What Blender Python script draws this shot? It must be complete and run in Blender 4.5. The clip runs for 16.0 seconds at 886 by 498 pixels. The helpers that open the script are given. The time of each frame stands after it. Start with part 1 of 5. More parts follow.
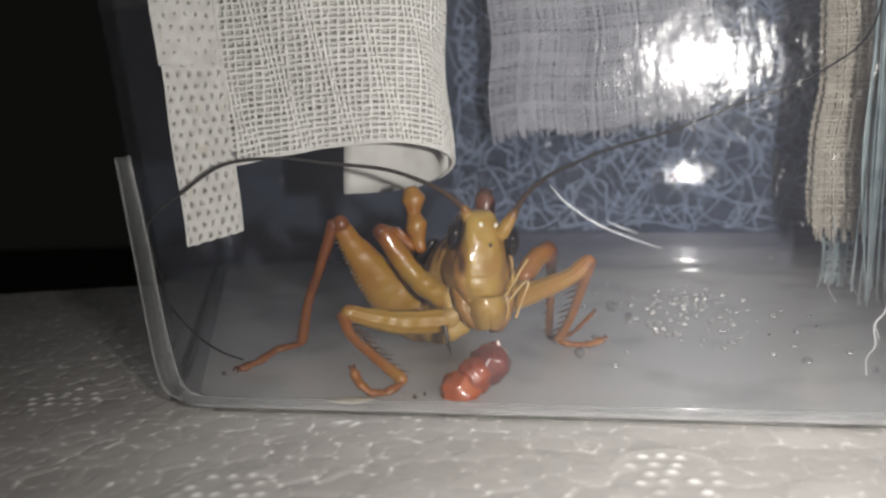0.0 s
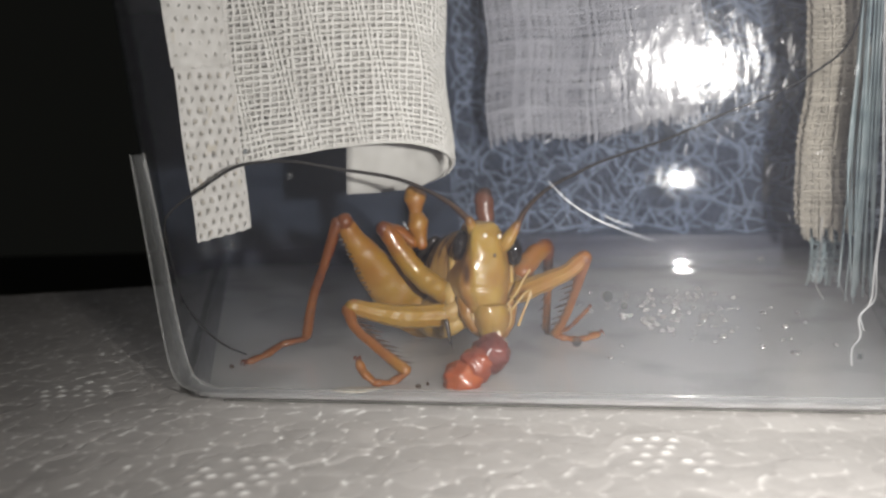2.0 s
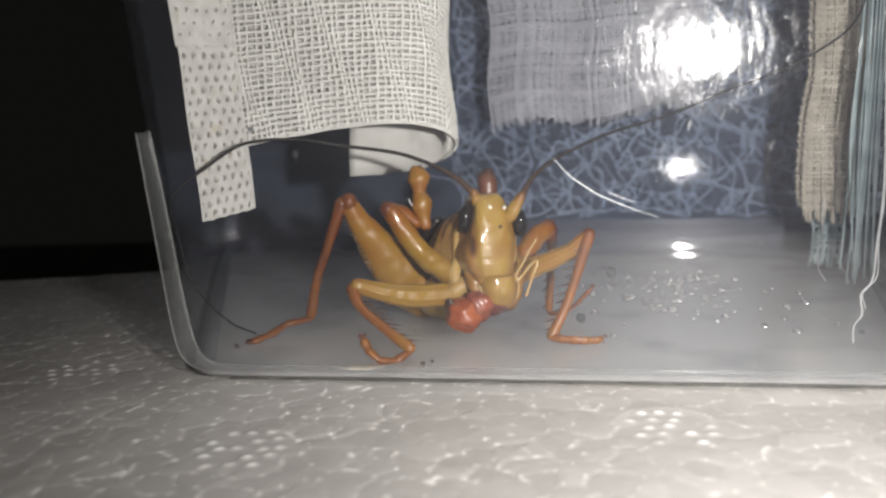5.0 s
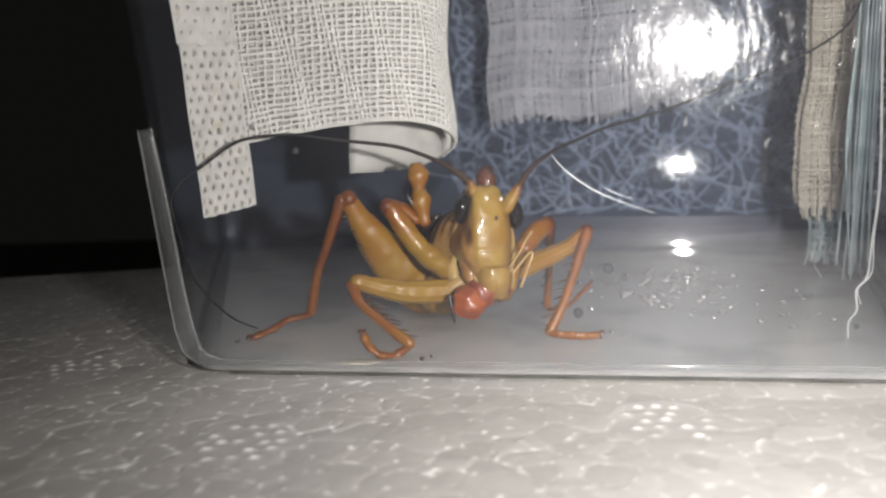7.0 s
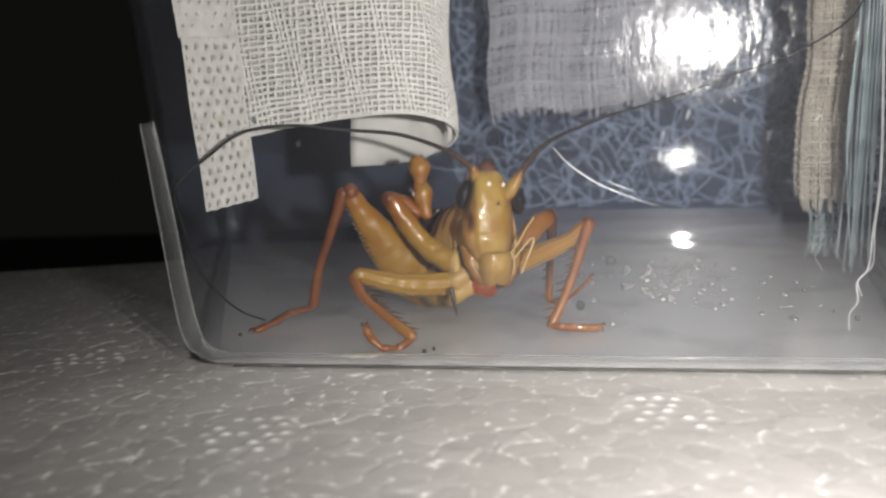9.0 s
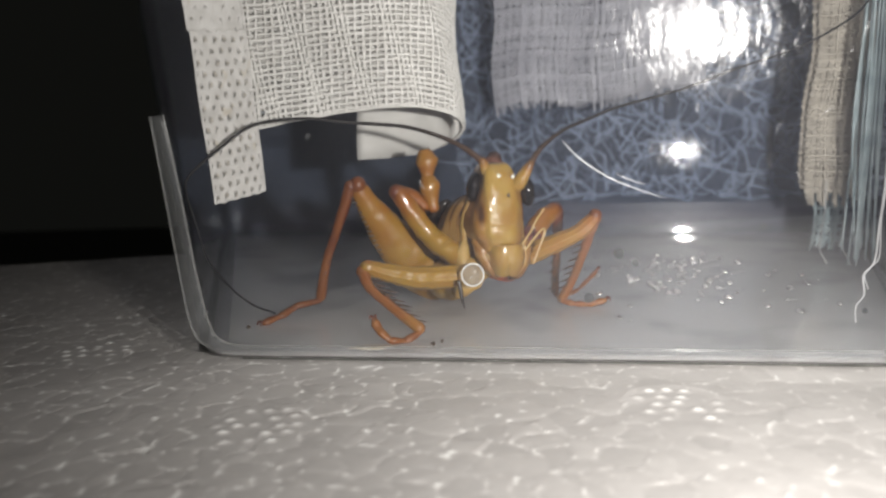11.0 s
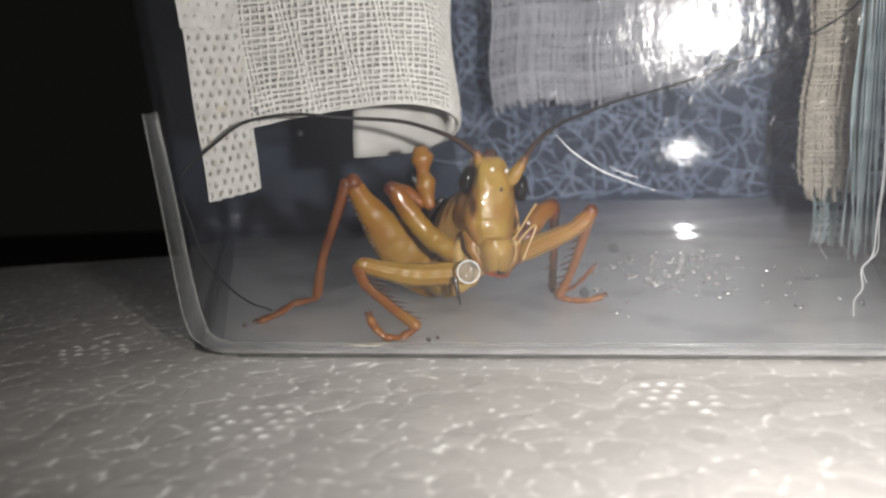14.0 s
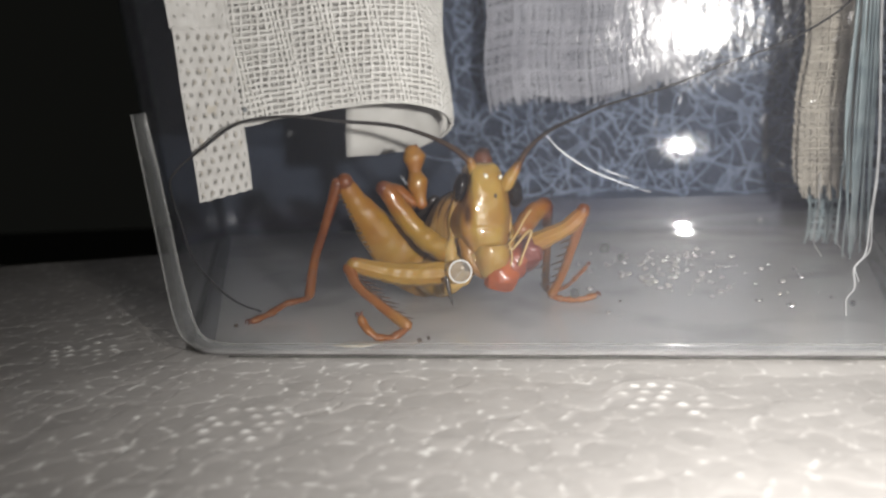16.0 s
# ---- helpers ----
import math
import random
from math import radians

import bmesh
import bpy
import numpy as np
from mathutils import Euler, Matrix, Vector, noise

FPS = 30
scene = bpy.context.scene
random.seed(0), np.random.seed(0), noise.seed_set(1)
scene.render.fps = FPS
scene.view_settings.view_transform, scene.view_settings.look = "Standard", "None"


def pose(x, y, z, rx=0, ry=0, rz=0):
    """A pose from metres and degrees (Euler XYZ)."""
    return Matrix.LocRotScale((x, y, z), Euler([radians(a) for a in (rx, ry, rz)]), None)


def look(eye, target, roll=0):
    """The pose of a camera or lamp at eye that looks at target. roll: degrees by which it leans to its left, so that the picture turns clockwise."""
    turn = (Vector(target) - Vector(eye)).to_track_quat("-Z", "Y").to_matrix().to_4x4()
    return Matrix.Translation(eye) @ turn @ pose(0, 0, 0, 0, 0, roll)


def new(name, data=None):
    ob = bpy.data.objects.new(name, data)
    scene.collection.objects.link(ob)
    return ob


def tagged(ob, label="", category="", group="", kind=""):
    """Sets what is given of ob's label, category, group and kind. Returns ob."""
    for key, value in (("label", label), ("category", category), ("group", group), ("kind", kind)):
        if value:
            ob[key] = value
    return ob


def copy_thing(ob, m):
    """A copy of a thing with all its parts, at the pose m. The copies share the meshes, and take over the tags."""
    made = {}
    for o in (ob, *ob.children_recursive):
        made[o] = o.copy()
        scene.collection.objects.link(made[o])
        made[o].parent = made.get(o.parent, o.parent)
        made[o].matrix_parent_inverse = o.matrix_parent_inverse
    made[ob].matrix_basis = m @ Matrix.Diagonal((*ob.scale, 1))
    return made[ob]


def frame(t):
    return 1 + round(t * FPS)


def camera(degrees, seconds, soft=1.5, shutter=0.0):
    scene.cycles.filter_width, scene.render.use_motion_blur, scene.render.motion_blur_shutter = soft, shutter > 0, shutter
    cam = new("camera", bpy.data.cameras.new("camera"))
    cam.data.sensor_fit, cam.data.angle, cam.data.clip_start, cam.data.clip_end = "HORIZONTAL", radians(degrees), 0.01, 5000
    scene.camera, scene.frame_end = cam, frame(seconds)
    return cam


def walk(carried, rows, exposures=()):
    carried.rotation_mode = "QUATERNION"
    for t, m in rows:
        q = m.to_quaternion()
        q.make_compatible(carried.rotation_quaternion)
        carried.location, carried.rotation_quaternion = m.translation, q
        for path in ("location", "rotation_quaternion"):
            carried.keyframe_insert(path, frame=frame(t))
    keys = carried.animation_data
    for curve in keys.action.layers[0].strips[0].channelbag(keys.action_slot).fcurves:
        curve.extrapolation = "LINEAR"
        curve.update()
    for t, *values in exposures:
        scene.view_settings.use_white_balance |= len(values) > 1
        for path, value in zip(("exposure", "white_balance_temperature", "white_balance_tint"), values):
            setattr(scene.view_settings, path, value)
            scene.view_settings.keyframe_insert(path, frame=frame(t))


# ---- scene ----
MM = 0.001                      # everything below is written in millimetres
cam = camera(62.0, 16.0, soft=2.4)
cam.data.dof.use_dof, cam.data.dof.focus_distance, cam.data.dof.aperture_fstop = True, 0.088, 30.0
# seconds, eye x y z in mm, yaw to the left, pitch up, roll
ROWS = [
    (0.0, 0.53, 0.27, 27.75, 1.17, -7.99, -1.66),
    (0.5, 0.05, -1.25, 27.36, 1.11, -7.49, -1.49),
    (1.0, -0.45, -3.48, 27.19, 0.98, -7.29, -1.53),
    (1.5, -0.28, -2.30, 27.25, 0.84, -7.40, -1.46),
    (2.0, -0.46, -2.92, 26.65, 0.60, -7.30, -1.63),
    (2.5, -0.86, -3.39, 26.15, 0.46, -7.49, -1.54),
    (3.0, -1.06, -3.86, 25.82, 0.52, -7.51, -1.48),
    (3.5, -1.23, -3.62, 25.92, 0.60, -7.51, -1.39),
    (4.0, -0.93, -3.42, 25.26, 0.72, -7.63, -1.62),
    (6.5, -0.98, -4.09, 25.30, 0.60, -8.21, -1.78),
    (7.0, -0.92, -4.31, 25.16, 0.58, -8.11, -1.73),
    (7.5, -1.21, -4.23, 25.35, 0.72, -8.22, -1.69),
    (8.0, -1.15, -3.77, 25.39, 0.72, -8.24, -1.68),
    (8.5, -0.90, -4.30, 25.54, 0.54, -8.50, -1.70),
    (9.0, -1.23, -4.49, 25.14, 0.55, -8.63, -1.85),
    (11.5, -2.26, -4.79, 25.04, 0.52, -9.13, -1.81),
    (12.0, -1.85, -4.40, 24.35, 0.81, -8.91, -2.02),
    (12.5, -1.31, -4.08, 24.78, 0.93, -8.99, -2.08),
    (13.0, -1.63, -3.94, 24.90, 0.97, -9.24, -1.96),
    (13.5, -1.69, -3.96, 24.79, 0.85, -9.03, -1.94),
    (14.0, -1.25, -4.60, 24.29, 0.82, -8.89, -2.25),
    (14.5, -0.72, -4.29, 24.63, 0.89, -9.11, -2.23),
    (15.0, -0.71, -4.47, 24.76, 0.79, -9.21, -2.21),
    (15.5, -0.38, -4.22, 25.06, 0.80, -9.45, -2.27),
    (16.0, -0.13, -4.30, 24.71, 0.89, -9.23, -2.40),
]


def eye_pose(x, y, z, yaw, pitch, roll):
    return pose(x * MM, y * MM, z * MM, 90, 0, yaw) @ pose(0, 0, 0, pitch) @ pose(0, 0, 0, 0, 0, roll)


walk(cam, [(t, eye_pose(*r)) for t, *r in ROWS], [(0, -0.33), (1, -0.21), (2.5, -0.12), (4, -0.08), (7, -0.08), (9, -0.18), (12.5, -0.13), (16, -0.15)])

# ---- light: the little lamp beside the lens, in a dark room ----
world = bpy.data.worlds.new("night")
scene.world = world
world.use_nodes = True
world.node_tree.nodes["Background"].inputs["Color"].default_value = (0.52, 0.53, 0.46, 1)
world.node_tree.nodes["Background"].inputs["Strength"].default_value = 0.0095
lamp_data = bpy.data.lights.new("phone_lamp", "AREA")
lamp_data.shape, lamp_data.size = "DISK", 0.0042
lamp_data.energy, lamp_data.color = 0.097, (1.0, 0.962, 0.912)
lamp = new("phone_lamp", lamp_data)
lamp_data.spread = radians(122)
lamp.matrix_world = look((0.0259, -0.0076, 0.0286), (0.029, 0.1, 0.027))


# ---- materials ----
def material(name):
    m = bpy.data.materials.new(name)
    m.use_nodes = True
    n = m.node_tree.nodes
    return m, n, m.node_tree.links, n["Principled BSDF"], n["Material Output"]


def noise_node(n, l, scale, detail=4.0, coord="Object"):
    tc = n.new("ShaderNodeTexCoord")
    tex = n.new("ShaderNodeTexNoise")
    tex.inputs["Scale"].default_value, tex.inputs["Detail"].default_value = scale, detail
    l.new(tc.outputs[coord], tex.inputs["Vector"])
    return tex


def ramp(n, l, source, stops):
    r = n.new("ShaderNodeValToRGB")
    while len(r.color_ramp.elements) < len(stops):
        r.color_ramp.elements.new(0.5)
    for e, (p, c) in zip(r.color_ramp.elements, stops):
        e.position, e.color = p, (*c, 1)
    l.new(source, r.inputs["Fac"])
    return r


def bump(n, l, source, bsdf, strength, distance):
    b = n.new("ShaderNodeBump")
    b.inputs["Strength"].default_value, b.inputs["Distance"].default_value = strength, distance
    l.new(source, b.inputs["Height"])
    l.new(b.outputs["Normal"], bsdf.inputs["Normal"])


def solid(name, low, high, scale, rough=0.6, bump_mm=0.0, bump_scale=None, sss=0.0, coat=0.0, spec=0.5):
    """Mottled material between two colours at one scale, with fine relief at another."""
    m, n, l, b, _ = material(name)
    tex = noise_node(n, l, scale)
    r = ramp(n, l, tex.outputs["Fac"], [(0.32, low), (0.68, high)])
    l.new(r.outputs["Color"], b.inputs["Base Color"])
    b.inputs["Roughness"].default_value = rough
    b.inputs["Specular IOR Level"].default_value = spec
    b.inputs["Coat Weight"].default_value = coat
    b.inputs["Coat Roughness"].default_value = 0.12
    if sss:
        b.inputs["Subsurface Weight"].default_value = sss
        b.inputs["Subsurface Radius"].default_value = (1.0, 0.5, 0.2)
        b.inputs["Subsurface Scale"].default_value = 0.0012
    if bump_mm:
        fine = noise_node(n, l, bump_scale or scale * 6)
        bump(n, l, fine.outputs["Fac"], b, 0.6, bump_mm * MM)
    return m


def chitin(name, stops, rough=0.42, sss=0.15, grain=420, mottle=0.6, coat=0.5, relief=0.35):
    """Translucent insect skin; the pigment runs along each part, mottled at two scales."""
    m, n, l, b, _ = material(name)
    at = n.new("ShaderNodeAttribute")
    at.attribute_name = "pigment"
    tex = noise_node(n, l, grain, 5.0)
    big = noise_node(n, l, grain * 0.28, 3.0)
    both = n.new("ShaderNodeMath")
    both.operation = "ADD"
    l.new(tex.outputs["Fac"], both.inputs[0])
    l.new(big.outputs["Fac"], both.inputs[1])
    add = n.new("ShaderNodeMath")
    add.operation = "MULTIPLY_ADD"
    l.new(both.outputs[0], add.inputs[0])
    add.inputs[1].default_value = mottle
    l.new(at.outputs["Fac"], add.inputs[2])
    sub = n.new("ShaderNodeMath")
    sub.operation = "SUBTRACT"
    l.new(add.outputs[0], sub.inputs[0])
    sub.inputs[1].default_value = mottle
    r = ramp(n, l, sub.outputs[0], stops)
    l.new(r.outputs["Color"], b.inputs["Base Color"])
    b.inputs["Roughness"].default_value = rough
    b.inputs["Subsurface Weight"].default_value = sss
    b.inputs["Subsurface Radius"].default_value = (1.0, 0.55, 0.18)
    b.inputs["Subsurface Scale"].default_value = 0.0013
    b.inputs["Coat Weight"].default_value = coat
    b.inputs["Coat Roughness"].default_value = 0.07
    fine = noise_node(n, l, 1500, 3.0)
    bump(n, l, fine.outputs["Fac"], b, relief, 0.16 * MM)
    return m


def clear_plastic(name, haze, haze_colour, tint, scratch=0.0, sharp=0.035, wide=0.22, milky=0.5, spread=0.18, f0=0.045, bleed=0.0):
    """Thin clear plastic: see-through, with a fresnel gloss of a sharp and a wide lobe, and a little milky haze."""
    m, n, l, b, out = material(name)
    n.remove(b)
    clear = n.new("ShaderNodeBsdfTransparent")
    clear.inputs["Color"].default_value = (*tint, 1)
    veil = n.new("ShaderNodeSubsurfaceScattering" if bleed else "ShaderNodeBsdfDiffuse")
    veil.inputs["Color"].default_value = (*haze_colour, 1)
    if bleed:                            # light spreads inside the plastic before it comes out
        veil.falloff = "BURLEY"
        veil.inputs["Scale"].default_value = bleed * MM
        veil.inputs["Radius"].default_value = (1, 1, 1)
    back = n.new("ShaderNodeBsdfTranslucent")
    back.inputs["Color"].default_value = (*haze_colour, 1)
    both = n.new("ShaderNodeMixShader")
    both.inputs[0].default_value = milky
    l.new(veil.outputs[0], both.inputs[1])
    l.new(back.outputs[0], both.inputs[2])
    cloud = noise_node(n, l, 90, 6.0)
    hz = n.new("ShaderNodeMapRange")
    hz.inputs["From Min"].default_value, hz.inputs["From Max"].default_value = 0.3, 0.75
    hz.inputs["To Min"].default_value, hz.inputs["To Max"].default_value = haze * 0.7, haze * 1.35
    l.new(cloud.outputs["Fac"], hz.inputs["Value"])
    body = n.new("ShaderNodeMixShader")
    l.new(hz.outputs[0], body.inputs[0])
    l.new(clear.outputs[0], body.inputs[1])
    l.new(both.outputs[0], body.inputs[2])
    g1 = n.new("ShaderNodeBsdfGlossy")
    g1.inputs["Roughness"].default_value = sharp
    g2 = n.new("ShaderNodeBsdfGlossy")
    g2.inputs["Roughness"].default_value = wide
    gm = n.new("ShaderNodeMixShader")
    gm.inputs[0].default_value = spread
    l.new(g1.outputs[0], gm.inputs[1])
    l.new(g2.outputs[0], gm.inputs[2])
    if scratch:
        tc = n.new("ShaderNodeTexCoord")
        mp = n.new("ShaderNodeMapping")
        mp.inputs["Scale"].default_value = (700, 700, 330)
        mp.inputs["Rotation"].default_value = (0.2, 0.3, 0.15)
        l.new(tc.outputs["Object"], mp.inputs["Vector"])
        st = n.new("ShaderNodeTexNoise")
        st.inputs["Scale"].default_value, st.inputs["Detail"].default_value = 1.0, 6.0
        l.new(mp.outputs[0], st.inputs["Vector"])
        bp = n.new("ShaderNodeBump")
        bp.inputs["Strength"].default_value, bp.inputs["Distance"].default_value = scratch, 0.12 * MM
        l.new(st.outputs["Fac"], bp.inputs["Height"])
        l.new(bp.outputs["Normal"], g2.inputs["Normal"])
    fr = n.new("ShaderNodeLayerWeight")
    fr.inputs["Blend"].default_value = 0.5
    po = n.new("ShaderNodeMath")
    po.operation = "POWER"
    l.new(fr.outputs["Facing"], po.inputs[0])
    po.inputs[1].default_value = 5.0
    sch = n.new("ShaderNodeMath")
    sch.operation = "MULTIPLY_ADD"
    l.new(po.outputs[0], sch.inputs[0])
    sch.inputs[1].default_value, sch.inputs[2].default_value = 1.0 - f0, f0
    mix = n.new("ShaderNodeMixShader")
    l.new(sch.outputs[0], mix.inputs[0])
    l.new(body.outputs[0], mix.inputs[1])
    l.new(gm.outputs[0], mix.inputs[2])
    l.new(mix.outputs[0], out.inputs["Surface"])
    return m


M_FRONT = clear_plastic("clear_front_plastic", 0.016, (0.78, 0.80, 0.93), (0.96, 0.965, 0.97), scratch=0.9, sharp=0.012, wide=0.13, spread=0.08)
# Box plastic again: faint bluish fog, its haze raised to brighten the back
M_BACK = clear_plastic("hazed_back_plastic", 0.15, (0.58, 0.69, 0.95), (0.95, 0.955, 0.965), scratch=0.35, sharp=0.006, wide=0.06, spread=0.05)
M_WALL = clear_plastic("clear_box_plastic", 0.013, (0.66, 0.74, 0.88), (0.95, 0.955, 0.965), scratch=0.35, sharp=0.006, wide=0.06, spread=0.05)
M_BASE = clear_plastic("frosted_base_plastic", 1.02, (0.66, 0.66, 0.66), (0.93, 0.94, 0.95), scratch=0.25, sharp=0.018, wide=0.3, milky=0.0, f0=0.09, bleed=25.0)
M_RIB = clear_plastic("milky_corner_plastic", 0.065, (0.80, 0.82, 0.82), (0.93, 0.94, 0.95))
M_GLINT = clear_plastic("glint_strip_plastic", 0.03, (0.66, 0.74, 0.88), (0.96, 0.965, 0.97), sharp=0.02, wide=0.08, spread=0.06, f0=0.05)
M_FOOT_HAZE = clear_plastic("foot_haze_plastic", 0.16, (0.62, 0.60, 0.70), (0.94, 0.94, 0.96), scratch=0.3, sharp=0.2, wide=0.35, f0=0.03)
M_GAP_SHADE = solid("gap_shade_line", (0.05, 0.05, 0.045), (0.12, 0.12, 0.11), 300, rough=0.7)
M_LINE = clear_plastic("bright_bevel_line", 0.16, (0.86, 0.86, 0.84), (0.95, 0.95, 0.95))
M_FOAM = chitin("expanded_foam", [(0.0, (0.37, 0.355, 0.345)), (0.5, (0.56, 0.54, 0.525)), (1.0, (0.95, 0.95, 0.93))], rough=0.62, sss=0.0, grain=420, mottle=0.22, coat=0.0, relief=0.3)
M_TABLE = solid("dark_table", (0.02, 0.02, 0.018), (0.035, 0.034, 0.03), 12, rough=0.5, bump_mm=0.2, bump_scale=300)
M_ROOM = solid("dim_room_paint", (0.62, 0.64, 0.53), (0.72, 0.74, 0.62), 3, rough=0.8, bump_mm=0.5, bump_scale=80)
M_GAUZE = solid("white_cotton_gauze", (0.62, 0.60, 0.56), (0.74, 0.72, 0.68), 500, rough=0.9, bump_mm=0.05, bump_scale=5000, spec=0.2)
M_STRIP = solid("yellowed_cotton_gauze", (0.44, 0.40, 0.34), (0.62, 0.57, 0.49), 300, rough=0.9, bump_mm=0.05, bump_scale=5000, spec=0.2)
M_VEIL = solid("greyish_thin_gauze", (0.48, 0.48, 0.53), (0.62, 0.62, 0.67), 200, rough=0.9, spec=0.2)
M_TAPE = solid("paper_tape", (0.52, 0.50, 0.47), (0.66, 0.64, 0.61), 700, rough=0.8, bump_mm=0.06, bump_scale=3000, spec=0.2)
M_WEB = solid("pale_blue_web", (0.50, 0.57, 0.68), (0.66, 0.73, 0.82), 300, rough=0.6)
M_RIM = solid("whitish_rim", (0.62, 0.62, 0.60), (0.80, 0.80, 0.78), 400, rough=0.5)
M_THREAD = solid("blue_green_thread", (0.26, 0.33, 0.35), (0.52, 0.60, 0.61), 260, rough=0.8)
M_PALE = solid("white_thread", (0.36, 0.36, 0.36), (0.52, 0.52, 0.52), 400, rough=0.8)
YELLOW, OCHRE, RUST = (0.30, 0.168, 0.020), (0.245, 0.080, 0.008), (0.10, 0.020, 0.005)
M_SKIN = chitin("amber_skin", [(0.0, YELLOW), (0.5, OCHRE), (1.0, RUST)])
M_FACE = chitin("pale_yellow_face", [(0.0, (0.345, 0.215, 0.042)), (0.5, (0.26, 0.118, 0.022)), (1.0, (0.05, 0.018, 0.007))], rough=0.4, coat=0.85, relief=0.28)
M_COLLAR = chitin("beige_collar", [(0.0, (0.40, 0.255, 0.075)), (0.55, (0.28, 0.15, 0.05)), (1.0, (0.03, 0.018, 0.012))], rough=0.5, coat=0.12)
M_STUB = chitin("red_brown_stub", [(0.0, (0.17, 0.065, 0.035)), (0.5, (0.13, 0.048, 0.026)), (1.0, (0.04, 0.017, 0.011))], rough=0.35, sss=0.15)
M_DARK = solid("dark_brown_wing", (0.012, 0.010, 0.010), (0.05, 0.035, 0.025), 500, rough=0.35, coat=0.3)
M_EYE = solid("black_eye", (0.006, 0.005, 0.005), (0.014, 0.010, 0.008), 900, rough=0.1, coat=0.0)
M_SPINE = solid("dark_spine", (0.03, 0.014, 0.008), (0.10, 0.045, 0.02), 700, rough=0.4)
M_FEELER = chitin("dark_antenna", [(0.0, (0.06, 0.028, 0.013)), (0.2, (0.014, 0.009, 0.006)), (1.0, (0.004, 0.004, 0.004))], rough=0.7, sss=0.0, mottle=0.25, coat=0.0)
M_PALP = chitin("pale_palp", [(0.0, (0.52, 0.37, 0.16)), (1.0, (0.30, 0.15, 0.05))], rough=0.25)
M_RED = solid("red_pulp", (0.20, 0.036, 0.010), (0.38, 0.090, 0.020), 420, rough=0.4, bump_mm=0.08, bump_scale=1300, sss=0.25, coat=0.2)
M_PULP = solid("dull_red_pulp", (0.14, 0.022, 0.012), (0.30, 0.075, 0.035), 420, rough=0.35, bump_mm=0.08, bump_scale=1300, sss=0.2, coat=0.2)
M_MAROON = solid("maroon_pulp", (0.07, 0.014, 0.012), (0.18, 0.05, 0.04), 420, rough=0.35, bump_mm=0.08, bump_scale=1300, sss=0.1, coat=0.0)
M_TIP = solid("pale_pulp", (0.60, 0.48, 0.36), (0.80, 0.70, 0.58), 700, rough=0.3, sss=0.3)
M_CRUMB = solid("dark_crumb", (0.03, 0.02, 0.015), (0.08, 0.05, 0.03), 900, rough=0.7)
M_SCRATCH = solid("white_scratch", (0.55, 0.56, 0.58), (0.70, 0.70, 0.70), 800, rough=0.3)


M_BEAD = clear_plastic("water_bead", 0.02, (0.86, 0.87, 0.88), (0.98, 0.98, 0.98), sharp=0.17, wide=0.3, f0=0.5)
M_DRIP = clear_plastic("clear_drip", 0.05, (0.8, 0.82, 0.84), (0.62, 0.64, 0.66), sharp=0.05, wide=0.2, f0=0.06)
M_DROP = clear_plastic("cloudy_drop", 0.16, (0.85, 0.84, 0.80), (0.95, 0.95, 0.95))

# ---- building helpers, in millimetres ----
PIVOT = {}


def place(ob, parent, pivot):
    base = PIVOT.get(parent, Vector((0, 0, 0)))
    ob.parent = parent
    ob.location = (Vector(pivot) - base) * MM
    PIVOT[ob] = Vector(pivot)
    return ob


def thing(name, pivot, label, category, group="", kind=""):
    return tagged(place(new(name), None, pivot), label, category, group, kind)


def raw(name, verts, faces, mat, parent=None, pivot=(0, 0, 0), label="", smooth=True, pigment=None):
    """One mesh object from world millimetres, its origin at pivot."""
    me = bpy.data.meshes.new(name)
    p = np.asarray(pivot, float)
    me.from_pydata(((np.asarray(verts, float) - p) * MM).tolist(), [], faces)
    if pigment is not None:
        at = me.attributes.new("pigment", "FLOAT", "POINT")
        at.data.foreach_set("value", np.asarray(pigment, float))
    me.materials.append(mat)
    if smooth:
        me.polygons.foreach_set("use_smooth", np.ones(len(me.polygons), bool))
    me.update()
    ob = place(new(name, me), parent, pivot)
    if label:
        ob["label"] = label
    return ob


class Shape:
    """Vertices, faces and pigment of one part, gathered from several solids."""

    def __init__(self):
        self.v, self.f, self.c = [], [], []

    def add(self, verts, faces, pig):
        k = len(self.v)
        self.v += [tuple(p) for p in verts]
        self.f += [[i + k for i in face] for face in faces]
        self.c += list(pig) if np.ndim(pig) else [pig] * len(verts)
        return self

    def make(self, name, mat, parent=None, pivot=(0, 0, 0), label="", smooth=True):
        return raw(name, self.v, self.f, mat, parent, pivot, label, smooth, self.c)


def smooth_line(points, steps):
    """Catmull-Rom through rows of numbers."""
    p = np.asarray(points, float)
    if len(p) == 2:
        s = np.linspace(0, 1, steps + 1)[:, None]
        return p[0] * (1 - s) + p[1] * s
    q = np.vstack([2 * p[0] - p[1], p, 2 * p[-1] - p[-2]])
    out = []
    for i in range(1, len(q) - 2):
        a, b, c, d = q[i - 1 : i + 3]
        for s in np.arange(steps) / steps:
            out.append(0.5 * (2 * b + (c - a) * s + (2 * a - 5 * b + 4 * c - d) * s * s + (3 * b - a - 3 * c + d) * s**3))
    out.append(p[-1])
    return np.array(out)


